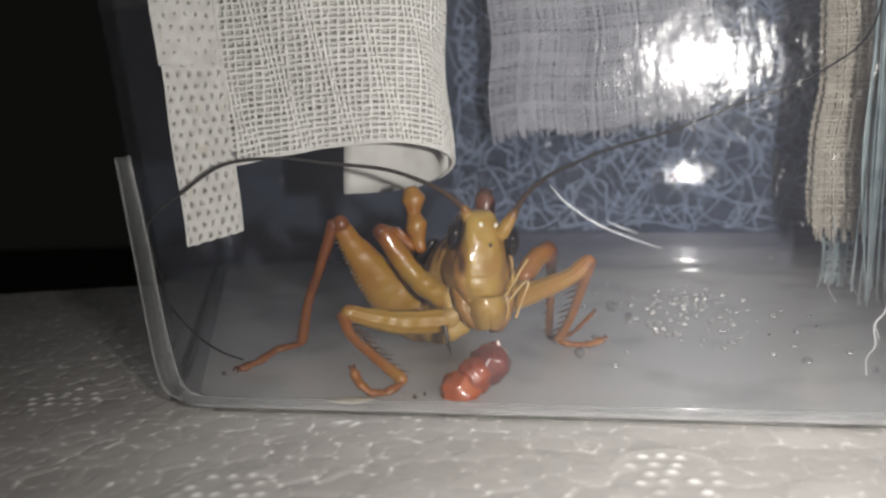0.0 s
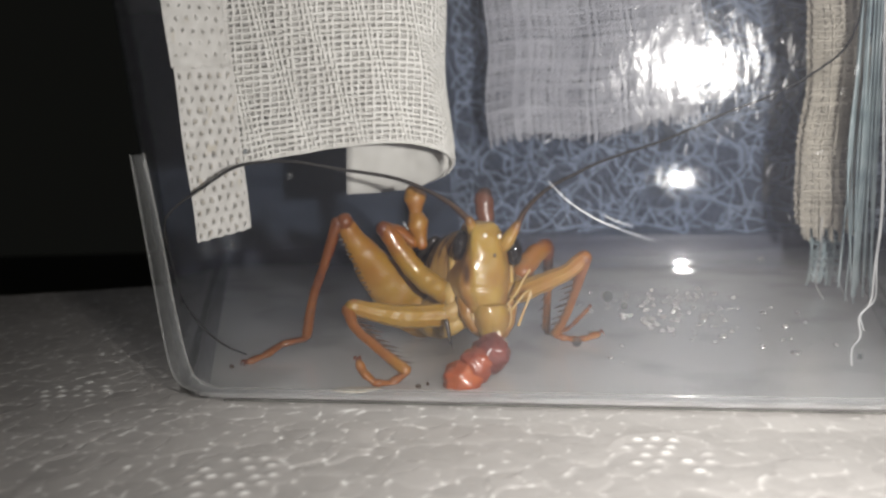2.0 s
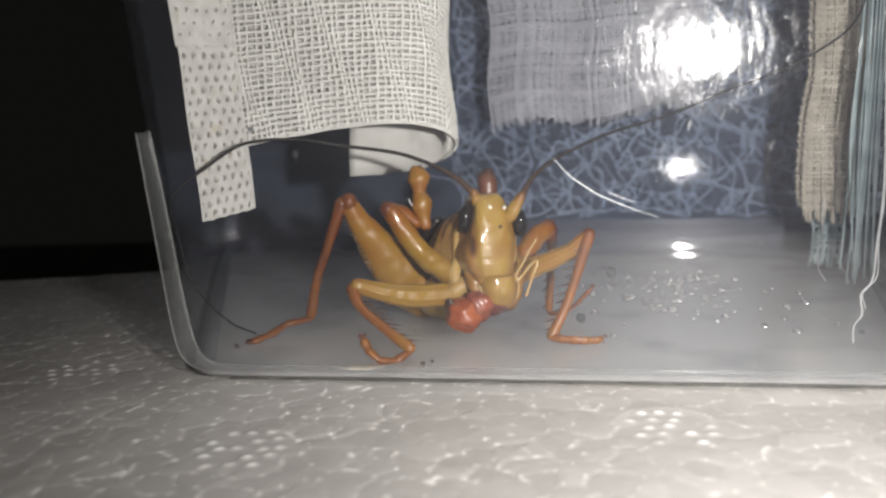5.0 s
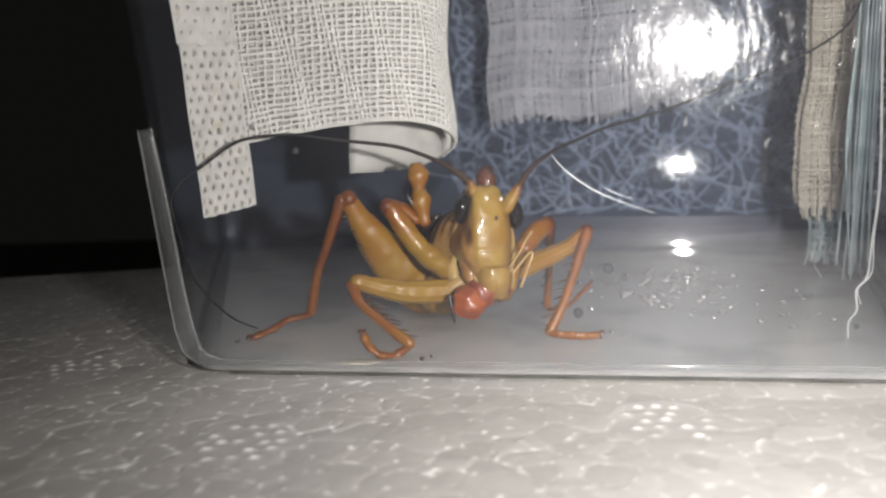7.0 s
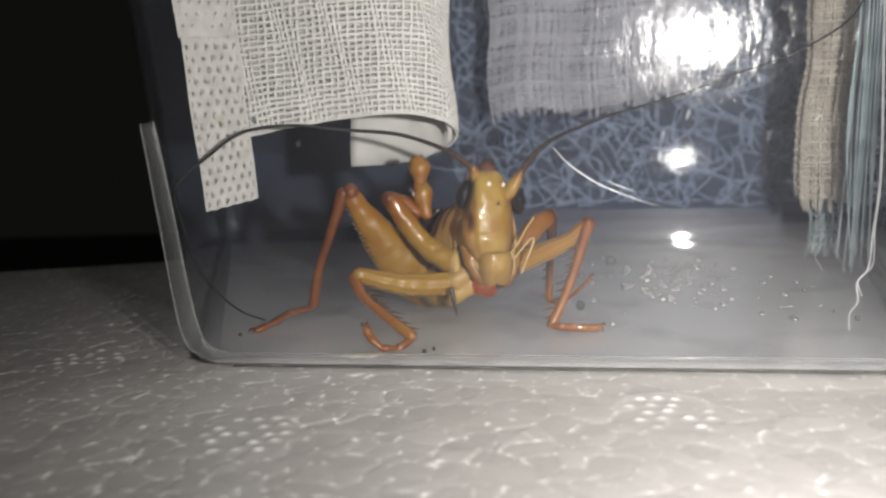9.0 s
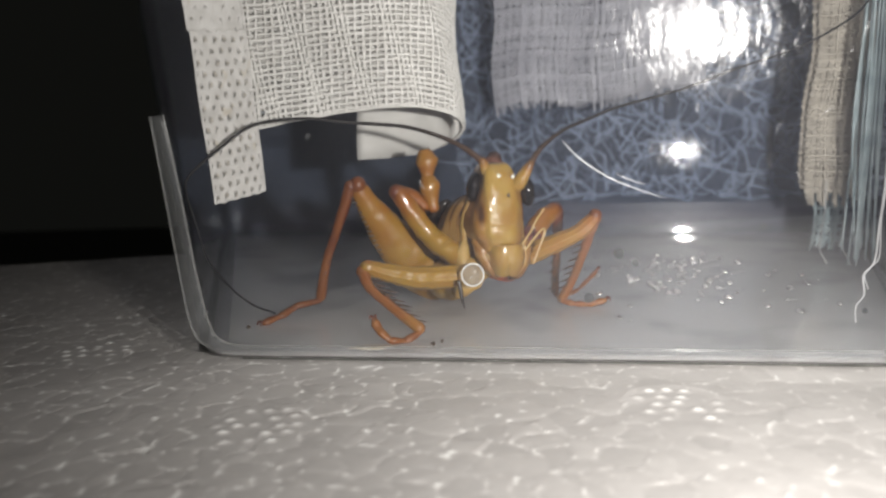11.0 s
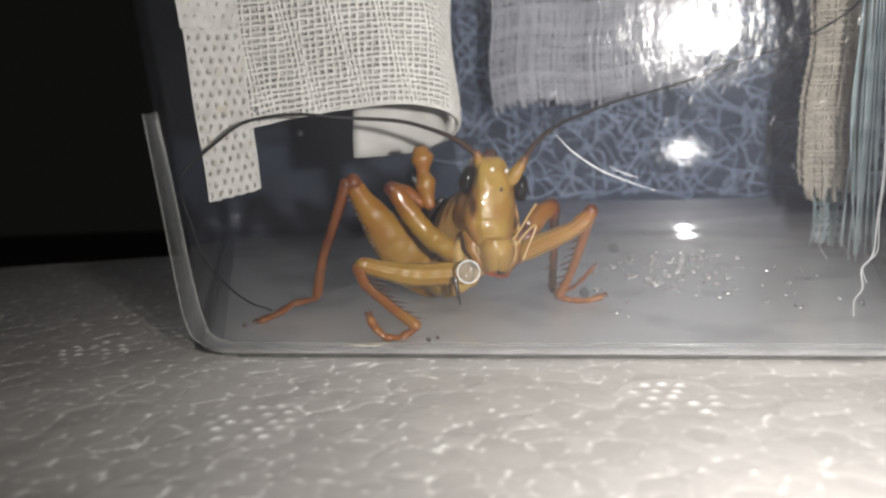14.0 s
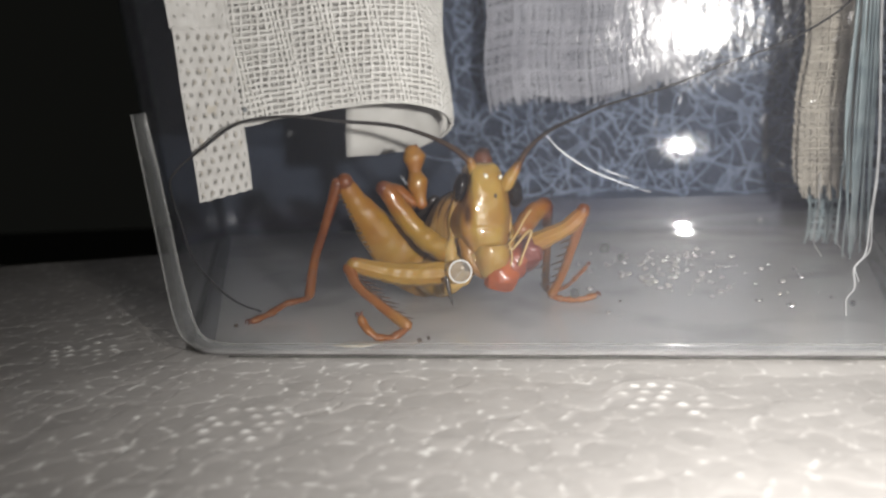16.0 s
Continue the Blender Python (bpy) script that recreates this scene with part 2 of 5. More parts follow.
def tube(shape, points, radii, pig=(0.0, 0.0), sides=10, steps=6, flat=1.0, up=(0, 0, 1), caps=True, ridge=0.0, uneven=0.0):
    """A tapered tube along points. radii: one per point. flat: thickness across `up` over width."""
    n = len(points)
    rows = np.column_stack([np.asarray(points, float), np.asarray(radii, float), np.interp(np.linspace(0, 1, n), np.linspace(0, 1, len(pig)), pig)])
    rows = smooth_line(rows, steps)
    c, r, pg = rows[:, :3], np.maximum(rows[:, 3], 0.01), rows[:, 4]
    tan = np.gradient(c, axis=0)
    tan /= np.linalg.norm(tan, axis=1)[:, None] + 1e-9
    if caps:
        a0, a1 = [], []
        for s in (0.92, 0.6):
            a0.append((c[0] - tan[0] * r[0] * s * flat, r[0] * math.sqrt(1 - s * s)))
            a1.append((c[-1] + tan[-1] * r[-1] * s * flat, r[-1] * math.sqrt(1 - s * s)))
        c = np.vstack([[p for p, _ in a0], c, [p for p, _ in reversed(a1)]])
        r = np.r_[[q for _, q in a0], r, [q for _, q in reversed(a1)]]
        tan = np.vstack([tan[:1], tan[:1], tan, tan[-1:], tan[-1:]])
        pg = np.r_[pg[0], pg[0], pg, pg[-1], pg[-1]]
    side = np.cross(tan[0], np.asarray(up, float))
    if np.linalg.norm(side) < 1e-3:
        side = np.cross(tan[0], (0.3, 1, 0.2))
    verts = []
    for p, q, t in zip(c, r, tan):
        side = side - t * (side @ t)
        side /= np.linalg.norm(side)
        nor = np.cross(side, t)
        for k in range(sides):
            a = 2 * math.pi * k / sides
            w = 1 + ridge * math.cos(9 * a + 0.6)
            if uneven:
                w += uneven * noise.noise(Vector(p) * 0.9 + Vector((math.cos(a), math.sin(a), 0)) * 0.8)
            verts.append(p + q * w * (math.cos(a) * side + flat * math.sin(a) * nor))
    faces = [[i * sides + k, i * sides + (k + 1) % sides, (i + 1) * sides + (k + 1) % sides, (i + 1) * sides + k] for i in range(len(c) - 1) for k in range(sides)]
    faces += [list(range(sides))[::-1], [(len(c) - 1) * sides + k for k in range(sides)]]
    # ridges lighter, grooves darker: their shading is put into the pigment
    ridge_shade = np.tile([0.06 * math.cos(9 * 2 * math.pi * k / sides + 0.6) for k in range(sides)], len(c)) if ridge else 0.0
    return shape.add(verts, faces, np.repeat(pg, sides) - ridge_shade)


def blob(shape, centre, radii, pig=0.0, turn=(0, 0, 0), seg=14, rings=9, rough=0.0, seed=1):
    """An ellipsoid, turned by degrees, with an uneven surface if rough."""
    rot = np.array(Euler([radians(a) for a in turn]).to_matrix())
    verts = []
    for i in range(rings + 1):
        th = math.pi * i / rings
        for k in range(seg):
            a = 2 * math.pi * k / seg
            d = np.array([math.sin(th) * math.cos(a), math.sin(th) * math.sin(a), math.cos(th)])
            s = 1 + (rough * noise.noise(Vector(d * 2.1) + Vector((seed * 3.7, seed, 0))) if rough else 0)
            verts.append(np.asarray(centre) + rot @ (d * np.asarray(radii) * s))
    faces = [[i * seg + k, (i + 1) * seg + k, (i + 1) * seg + (k + 1) % seg, i * seg + (k + 1) % seg] for i in range(rings) for k in range(seg)]
    return shape.add(verts, faces, pig)


def slab(name, x0, x1, y0, y1, z0, z1, mat, label, category, kind="structure"):
    v = [(x, y, z) for z in (z0, z1) for x, y in ((x0, y0), (x1, y0), (x1, y1), (x0, y1))]
    f = [[3, 2, 1, 0], [4, 5, 6, 7], [0, 1, 5, 4], [1, 2, 6, 5], [2, 3, 7, 6], [3, 0, 4, 7]]
    return tagged(raw(name, v, f, mat, smooth=False), label, category, kind=kind)


# ---- the dark room, the table and the foam board ----
slab("floor", -1500, 1500, -1500, 430, -800, -780, M_ROOM, "dark floor of an unlit room", "floor")
slab("ceiling", -1500, 1500, -1500, 430, 800, 820, M_ROOM, "dark ceiling of an unlit room", "ceiling")
slab("wall_south", -1500, 1500, -1520, -1500, -780, 1500, M_ROOM, "dark wall of an unlit room", "wall")
slab("wall_west", -1520, -1500, -1500, 430, -780, 1500, M_ROOM, "dark wall of an unlit room", "wall")
slab("wall_east", 1500, 1520, -1500, 430, -780, 1500, M_ROOM, "dark wall of an unlit room", "wall")


def build_table():
    t = thing("table", (0, 250, -780), "dark table under the white foam board", "table")
    v = [(x, y, z) for z in (-55, -25) for x, y in ((-600, -200), (600, -200), (600, 420), (-600, 420))]
    f = [[3, 2, 1, 0], [4, 5, 6, 7], [0, 1, 5, 4], [1, 2, 6, 5], [2, 3, 7, 6], [3, 0, 4, 7]]
    raw("tabletop", v, f, M_TABLE, t, (0, 250, -25), smooth=False)
    for x in (-560, 560):
        for y in (-160, 390):
            s = Shape()
            tube(s, [(x, y, -778), (x, y, -56)], [22, 26], sides=12, steps=2)
            s.make("leg", M_TABLE, t, (x, y, -780))


build_table()


def cells(px, py, pitch, rng):
    """Distances to the three nearest of scattered bead centres, and the nearest bead's random height."""
    nx, ny = int((px.max() - px.min()) / pitch) + 5, int((py.max() - py.min()) / pitch) + 5
    ox, oy = px.min() - 2 * pitch, py.min() - 2 * pitch
    jx, jy = rng.random((nx, ny)) * 0.9, rng.random((nx, ny)) * 0.9
    tall = rng.random((nx, ny))
    ix, iy = ((px - ox) / pitch).astype(int), ((py - oy) / pitch).astype(int)
    f1, f2, f3, h = np.full(px.shape, 1e9), np.full(px.shape, 1e9), np.full(px.shape, 1e9), np.zeros(px.shape)
    for a in (-1, 0, 1):
        for b in (-1, 0, 1):
            cx, cy = np.clip(ix + a, 0, nx - 1), np.clip(iy + b, 0, ny - 1)
            d = np.hypot(ox + (cx + jx[cx, cy]) * pitch - px, oy + (cy + jy[cx, cy]) * pitch - py)
            h = np.where(d < f1, tall[cx, cy], h)
            f3 = np.where(d < f2, f2, np.minimum(f3, d))
            f2 = np.where(d < f1, f1, np.minimum(f2, d))
            f1 = np.minimum(f1, d)
    return f1, f2, f3, h


VENTS = [(-19.6, 57.0), (18.0, 59.2), (-45.6, 81.8), (-57.0, 43.0), (55.5, 61.5), (-83, 106)]


def build_foam():
    rng = np.random.default_rng(5)
    xs = np.r_[np.arange(-300, -110, 6.0), np.arange(-110, 80, 0.27), np.arange(80, 301, 6.0)]
    ys = np.r_[np.arange(-120, 20, 5.0), np.arange(20, 102, 0.27), np.arange(102, 169, 1.0), 170.0]
    gx, gy = np.meshgrid(xs, ys, indexing="ij")
    warp = 0.5 * np.sin(gx * 0.9 + 1.3 * np.sin(gy * 0.7)), 0.5 * np.sin(gy * 1.1 + 1.3 * np.sin(gx * 0.6))
    f1, f2, f3, tall = cells(gx + warp[0], gy + warp[1], 2.5, rng)
    fine = (gx > -110) & (gx < 80) & (gy > 20) & (gy < 170)
    part = np.clip(0.5 + 0.8 * np.sin(gx * 1.9 + 2.0 * np.sin(gy * 1.3)) * np.sin(gy * 2.3 + 1.7 * np.sin(gx * 1.1)), 0, 1)
    seam = np.exp(-(((f2 - f1) / 0.11) ** 2)) * fine * (0.05 + 0.95 * part * part)
    speck = np.exp(-(((f3 - f1) / 0.30) ** 2)) * fine * (0.35 + 0.65 * (np.sin(gx * 1.7) * np.sin(gy * 2.3) > -0.2))
    patchy = 0.5 + 0.5 * np.sin(gx * 0.21 + 1.0) * np.sin(gy * 0.27 + 0.5)
    gz = np.where(fine, 0.07 * (tall - 0.5) - 0.010 * f1**2, -0.08) - (0.15 - 0.09 * np.tanh(gx / 20)) * seam * (0.35 + 0.65 * patchy) + 0.10 * speck
    gz += 0.10 * np.sin(gx * 0.11 + 0.6) * np.sin(gy * 0.13) * fine
    # fused seams are whiter; raking light's glints are coloured in too, more at left
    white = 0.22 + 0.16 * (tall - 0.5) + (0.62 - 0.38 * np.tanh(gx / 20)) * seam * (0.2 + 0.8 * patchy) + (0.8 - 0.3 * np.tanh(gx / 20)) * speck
    for cx, cy in VENTS:
        d = np.hypot(gx - cx, gy - cy)
        flat = np.clip((5.0 - d) / 1.2, 0, 1) * (0.95 if cx < 0 else 0.6)
        gz = gz * (1 - flat) - 0.06 * flat
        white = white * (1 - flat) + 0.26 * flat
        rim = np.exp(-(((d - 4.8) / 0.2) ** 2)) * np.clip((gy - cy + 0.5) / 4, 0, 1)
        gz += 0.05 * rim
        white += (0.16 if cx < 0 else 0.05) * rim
        for k in range(-3, 4):
            for j in range(-3, 4):
                qx, qy = cx + 1.85 * k + 0.9 * (j % 2) + rng.normal(0, 0.18), cy + 1.75 * j + rng.normal(0, 0.2)
                if math.hypot(qx - cx, qy - cy) < 4.0 and rng.random() > 0.12:
                    dot = np.exp(-((((gx - qx) / 0.52) ** 2 + ((gy - qy) / 0.42) ** 2) ** 2)) * rng.uniform(0.5, 1.0)
                    gz += 0.16 * dot
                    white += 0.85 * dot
    gy = gy + 0.22 * gx * np.clip((gy - 100) / 70, 0, 1)     # the far edge runs askew
    nx, ny = gx.shape
    v = np.column_stack([gx.ravel(), gy.ravel(), gz.ravel()])
    idx = np.arange(nx * ny).reshape(nx, ny)
    quads = np.stack([idx[:-1, :-1], idx[1:, :-1], idx[1:, 1:], idx[:-1, 1:]], -1).reshape(-1, 4).tolist()
    rim = list(idx[:, 0]) + list(idx[-1, 1:]) + list(idx[-2::-1, -1]) + list(idx[0, -2:0:-1])
    low = v[rim].copy()
    low[:, 2] = -25
    k, m = len(v), len(rim)
    v = np.vstack([v, low])
    quads += [[int(rim[i]), k + i, k + (i + 1) % m, int(rim[(i + 1) % m])] for i in range(m)]
    quads.append([k + i for i in range(m)][::-1])
    board = thing("foam_board", (0, 20, -25), "white expanded foam board with bead texture and dotted vent marks", "foam board")
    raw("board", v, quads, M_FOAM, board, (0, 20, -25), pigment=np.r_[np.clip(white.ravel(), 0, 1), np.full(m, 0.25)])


build_foam()

# ---- the clear box ----
CORNERS = [Vector(c) for c in ((-28.0, 77.08), (44.5, 67.4), (79.8, 142.5), (-54.0, 172.5))]
RC, FILLET, DRAFT, WALL, TOP, LIFT = 3.0, 3.0, math.tan(radians(5.0)), 1.2, 62.0, 0.30


def steeper(x, y, z):
    """The back wall stands steeper than the others."""
    return (x, y - 0.045 * max(0.0, z - LIFT - FILLET) * min(1.0, max(0.0, (y - 78) / 80)), z)


def ring(out, z, arc=8):
    """The box's outline, `out` mm outside its footprint."""
    pts, arcs, n = [], [], len(CORNERS)
    nor = []
    for i in range(n):
        d = (CORNERS[(i + 1) % n] - CORNERS[i]).normalized()
        nor.append(Vector((d.y, -d.x)))
    for i in range(n):
        a, b = nor[i - 1], nor[i]
        # centre of the rounded corner
        m = Matrix(((a.x, a.y), (b.x, b.y))).inverted() @ Vector((a.dot(CORNERS[i]) + out - RC, b.dot(CORNERS[i]) + out - RC))
        a0, turn = math.atan2(a.y, a.x), a.angle_signed(b)
        turn = math.acos(max(-1, min(1, a.dot(b))))
        for k in range(arc + 1):
            w = a0 + turn * k / arc
            arcs.append((m.x + RC * math.cos(w), m.y + RC * math.sin(w)))
    k = arc + 1
    for i in range(n):
        a, b = Vector(arcs[i * k + arc]), Vector(arcs[(i + 1) * k % len(arcs)])
        d = (b - a).normalized()
        pts += [steeper(x, y, z) for x, y in (*arcs[i * k : i * k + k], a + d * 0.5, b - d * 0.5)]
    return pts


def lofted(rings_, close_first=False, close_last=False, flip=False):
    n = len(rings_[0])
    v = [p for r in rings_ for p in r]
    f = [[i * n + k, i * n + (k + 1) % n, (i + 1) * n + (k + 1) % n, (i + 1) * n + k] for i in range(len(rings_) - 1) for k in range(n)]
    if close_first:
        f.append(list(range(n))[::-1])
    if close_last:
        f.append([(len(rings_) - 1) * n + k for k in range(n)])
    return v, f


def wall_out(z):
    return FILLET + DRAFT * (z - FILLET)


def front_y(x, z, depth=0.0):
    """The front wall's outer face at x and height z above the board; depth mm further in."""
    a, b = CORNERS[0], CORNERS[1]
    s = (x - a.x) / (b.x - a.x)
    return a.y + s * (b.y - a.y) - 1.01 * wall_out(z) + depth


def build_box():
    box = thing("plastic_box", (15, 115, LIFT), "clear plastic insect box with sloping walls on the foam board", "plastic box")
    rings_ = [ring(0.0, LIFT)]
    for a in range(12, 91, 13):
        rings_.append(ring(FILLET * math.sin(radians(a)), LIFT + FILLET * (1 - math.cos(radians(a)))))
    for z in (FILLET + 0.4, FILLET + 1.2, TOP - 1.2, TOP - 0.4, TOP):
        rings_.append(ring(wall_out(z), LIFT + z))
    for z in (TOP, TOP - 0.4, TOP - 1.2, FILLET + 1.4, FILLET + 0.5):
        rings_.append(ring(wall_out(z) - WALL, LIFT + z))
    for a in range(90, 11, -13):
        rings_.append(ring((FILLET - WALL) * math.sin(radians(a)), LIFT + WALL + (FILLET - WALL) * (1 - math.cos(radians(a)))))
    rings_.append(ring(0.0, LIFT + WALL))
    v, f = lofted(rings_ + rings_[:1])
    n = len(rings_[0])
    for name, mat, cols, label in (("front_wall", M_FRONT, range(4, 15), "clear front wall with fine scratches"), ("side_wall", M_WALL, range(15, 26), ""), ("back_wall", M_BACK, range(26, 37), "faintly foggy back wall, its haze raised to brighten it"), ("side_wall", M_WALL, [*range(37, 44), *range(0, 4)], "")):
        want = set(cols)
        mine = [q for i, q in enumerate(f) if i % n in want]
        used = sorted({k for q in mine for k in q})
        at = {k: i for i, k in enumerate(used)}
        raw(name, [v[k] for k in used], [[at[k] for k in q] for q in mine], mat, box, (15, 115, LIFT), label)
    v, f = lofted([ring(-0.03, LIFT), ring(1.4, LIFT + 0.5), ring(2.0, LIFT + WALL)], True, True)
    raw("base", v, f, M_BASE, box, (15, 115, LIFT), "frosted plastic base", smooth=False)
    v, f = lofted([ring(wall_out(TOP) + 1.5, LIFT + TOP + 0.05), ring(wall_out(TOP) + 1.5, LIFT + TOP + 2.0)], True, True)
    raw("lid", v, f, M_BASE, box, (15, 115, LIFT + TOP), "flat frosted lid", smooth=False)
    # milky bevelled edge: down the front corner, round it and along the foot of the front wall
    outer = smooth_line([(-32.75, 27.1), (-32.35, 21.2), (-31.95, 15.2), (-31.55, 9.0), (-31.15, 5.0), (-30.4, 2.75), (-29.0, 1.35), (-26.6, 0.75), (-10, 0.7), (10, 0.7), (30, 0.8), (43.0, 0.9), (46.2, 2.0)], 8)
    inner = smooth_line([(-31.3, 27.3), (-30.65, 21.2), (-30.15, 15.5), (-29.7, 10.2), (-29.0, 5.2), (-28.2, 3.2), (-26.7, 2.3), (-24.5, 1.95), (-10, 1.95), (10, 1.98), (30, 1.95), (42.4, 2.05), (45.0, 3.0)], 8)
    v, f = [], []
    for o, i in zip(outer, inner):
        for q, d in ((0.0, 0.35), (0.12, -0.12), (0.45, -0.2), (0.8, -0.12), (1.0, 0.1)):
            x, z = o * (1 - q) + i * q
            v.append((x, front_y(x, max(z, 0.4), 0) + d + 0.9 * max(0.0, 2.6 - z), z + LIFT))
    for k in range(len(outer) - 1):
        f += [[k * 5 + j, k * 5 + j + 1, k * 5 + j + 6, k * 5 + j + 5] for j in range(4)]
    o = raw("milky_edge", v, f, M_RIB, box, v[0], "milky bevelled edge of the front wall")
    o.visible_shadow = False
    m = o.modifiers.new("thickness", "SOLIDIFY")
    m.thickness = 0.0002
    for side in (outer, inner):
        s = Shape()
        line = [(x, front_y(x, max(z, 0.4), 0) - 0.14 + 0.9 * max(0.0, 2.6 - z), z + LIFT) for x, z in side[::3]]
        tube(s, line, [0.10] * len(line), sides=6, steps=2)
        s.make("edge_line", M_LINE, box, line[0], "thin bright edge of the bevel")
    # dark tube added to draw the shade line under the front edge
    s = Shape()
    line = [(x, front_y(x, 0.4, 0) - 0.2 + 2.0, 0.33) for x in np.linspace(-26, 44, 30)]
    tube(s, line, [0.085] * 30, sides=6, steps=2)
    s.make("gap_shade", M_GAP_SHADE, box, line[0], "thin dark line drawn for the shade under the front edge")
    # two strips added at the back wall's foot, tilted to throw lamp glints
    a, d = CORNERS[3], (CORNERS[2] - CORNERS[3]).normalized()
    n = Vector((-d.y, d.x))
    v = []
    for along_mm in np.linspace(2, 131, 36):
        for z, base, tilt in ((1.15, -0.6, 8.54), (1.5, -0.6, 8.54), (1.85, -0.6, 8.54), (0.25, -6.2, 9.17), (0.6, -6.2, 9.17), (0.95, -6.2, 9.17)):
            p = a + d * along_mm + n * (base + math.tan(radians(tilt)) * z)
            v.append((p.x, p.y, LIFT + WALL + z))
    f = [[i * 6 + j, i * 6 + j + 1, i * 6 + j + 7, i * 6 + j + 6] for i in range(35) for j in (0, 1, 3, 4)]
    raw("glint_strips", v, f, M_GLINT, box, v[0], "added strips at the foot of the back wall, tilted to throw lamp glints")
    # lilac sheet added between the strips and the web, for the lighter haze
    v = []
    for along_mm in np.linspace(1, 132, 40):
        for z in (1.6, 3.0, 5.5, 8.2):
            p = a + d * along_mm + n * (wall_out(z + 1.5) - WALL - 0.25)
            v.append(steeper(p.x, p.y, LIFT + z))
    f = [[i * 4 + j, i * 4 + j + 1, i * 4 + j + 5, i * 4 + j + 4] for i in range(39) for j in range(3)]
    raw("haze_sheet", v, f, M_FOOT_HAZE, box, v[0], "lilac sheet added for the lighter haze at the foot of the back wall")
    return box


build_box()
FLOOR = LIFT + WALL


# ---- gauze, tape, threads and web inside the box ----
def weave(sheet, nu, nv, width, thick, amp, rng, name, mat, parent, pivot, label="", wobble=0.12, fray=0.0):
    """A woven cloth: nu threads run along v and nu cross threads along u, over and under one another."""
    verts, faces = [], []
    eps = 1e-3

    def at(u, v):
        p = np.array(sheet(u, v))
        du, dv = np.array(sheet(u + eps, v)) - p, np.array(sheet(u, v + eps)) - p
        du, dv = du / (np.linalg.norm(du) + 1e-12), dv / (np.linalg.norm(dv) + 1e-12)
        return p, du, dv, np.cross(du, dv)

    def thread(points, across, normal, w):
        k = len(verts)
        for p, a, m in zip(points, across, normal):
            verts.extend([p - a * w / 2, p + m * thick / 2, p + a * w / 2, p - m * thick / 2])
        for i in range(len(points) - 1):
            for j in range(4):
                faces.append([k + 4 * i + j, k + 4 * i + (j + 1) % 4, k + 4 * i + 4 + (j + 1) % 4, k + 4 * i + 4 + j])

    for i in range(nu):
        du = rng.normal(0, wobble / nu)
        pts, acr, nor = [], [], []
        drop = -fray * rng.random() if fray else 0
        for j in range(nv + 1):
            v = j / nv if j else drop / max(nv, 1)
            p, a, b, m = at((i + 0.5) / nu + du + rng.normal(0, 0.05 / nu), v)
            pts.append(p + m * amp * (1 if (i + j) % 2 else -1))
            acr.append(a)
            nor.append(m)
        thread(pts, acr, nor, width * rng.uniform(0.75, 1.3))
    for j in range(nv):
        dv = rng.normal(0, wobble / nv)
        pts, acr, nor = [], [], []
        for i in range(nu + 1):
            p, a, b, m = at(i / nu, (j + 0.5) / nv + dv + rng.normal(0, 0.05 / nv))
            pts.append(p - m * amp * (1 if (i + j) % 2 else -1))
            acr.append(b)
            nor.append(m)
        thread(pts, acr, nor, width * rng.uniform(0.75, 1.3))
    return raw(name, verts, faces, mat, parent, pivot, label)


def along(points):
    """A smooth plan curve by its length, from 0 to 1; goes straight on past its ends."""
    line = smooth_line(points, 12)
    cum = np.r_[0, np.cumsum(np.linalg.norm(np.diff(line, axis=0), axis=1))]
    return lambda u: [np.interp(u * cum[-1], cum, line[:, k]) for k in range(line.shape[1])] if u <= 1 else list(line[-1] + (u - 1) * (line[-1] - line[-2]) / (cum[-1] - cum[-2]) * cum[-1])


# plan x, y and the height of the lower hem
GAUZE = along([(-28.2, 91.6, 25.8), (-22, 93.2, 27.0), (-14, 93.4, 28.1), (-7, 93.3, 28.4), (-2.2, 95.0, 27.6), (-0.2, 98.8, 25.6), (-1.6, 103.5, 23.2), (-7, 106.2, 21.9), (-14.6, 107.0, 21.4)])


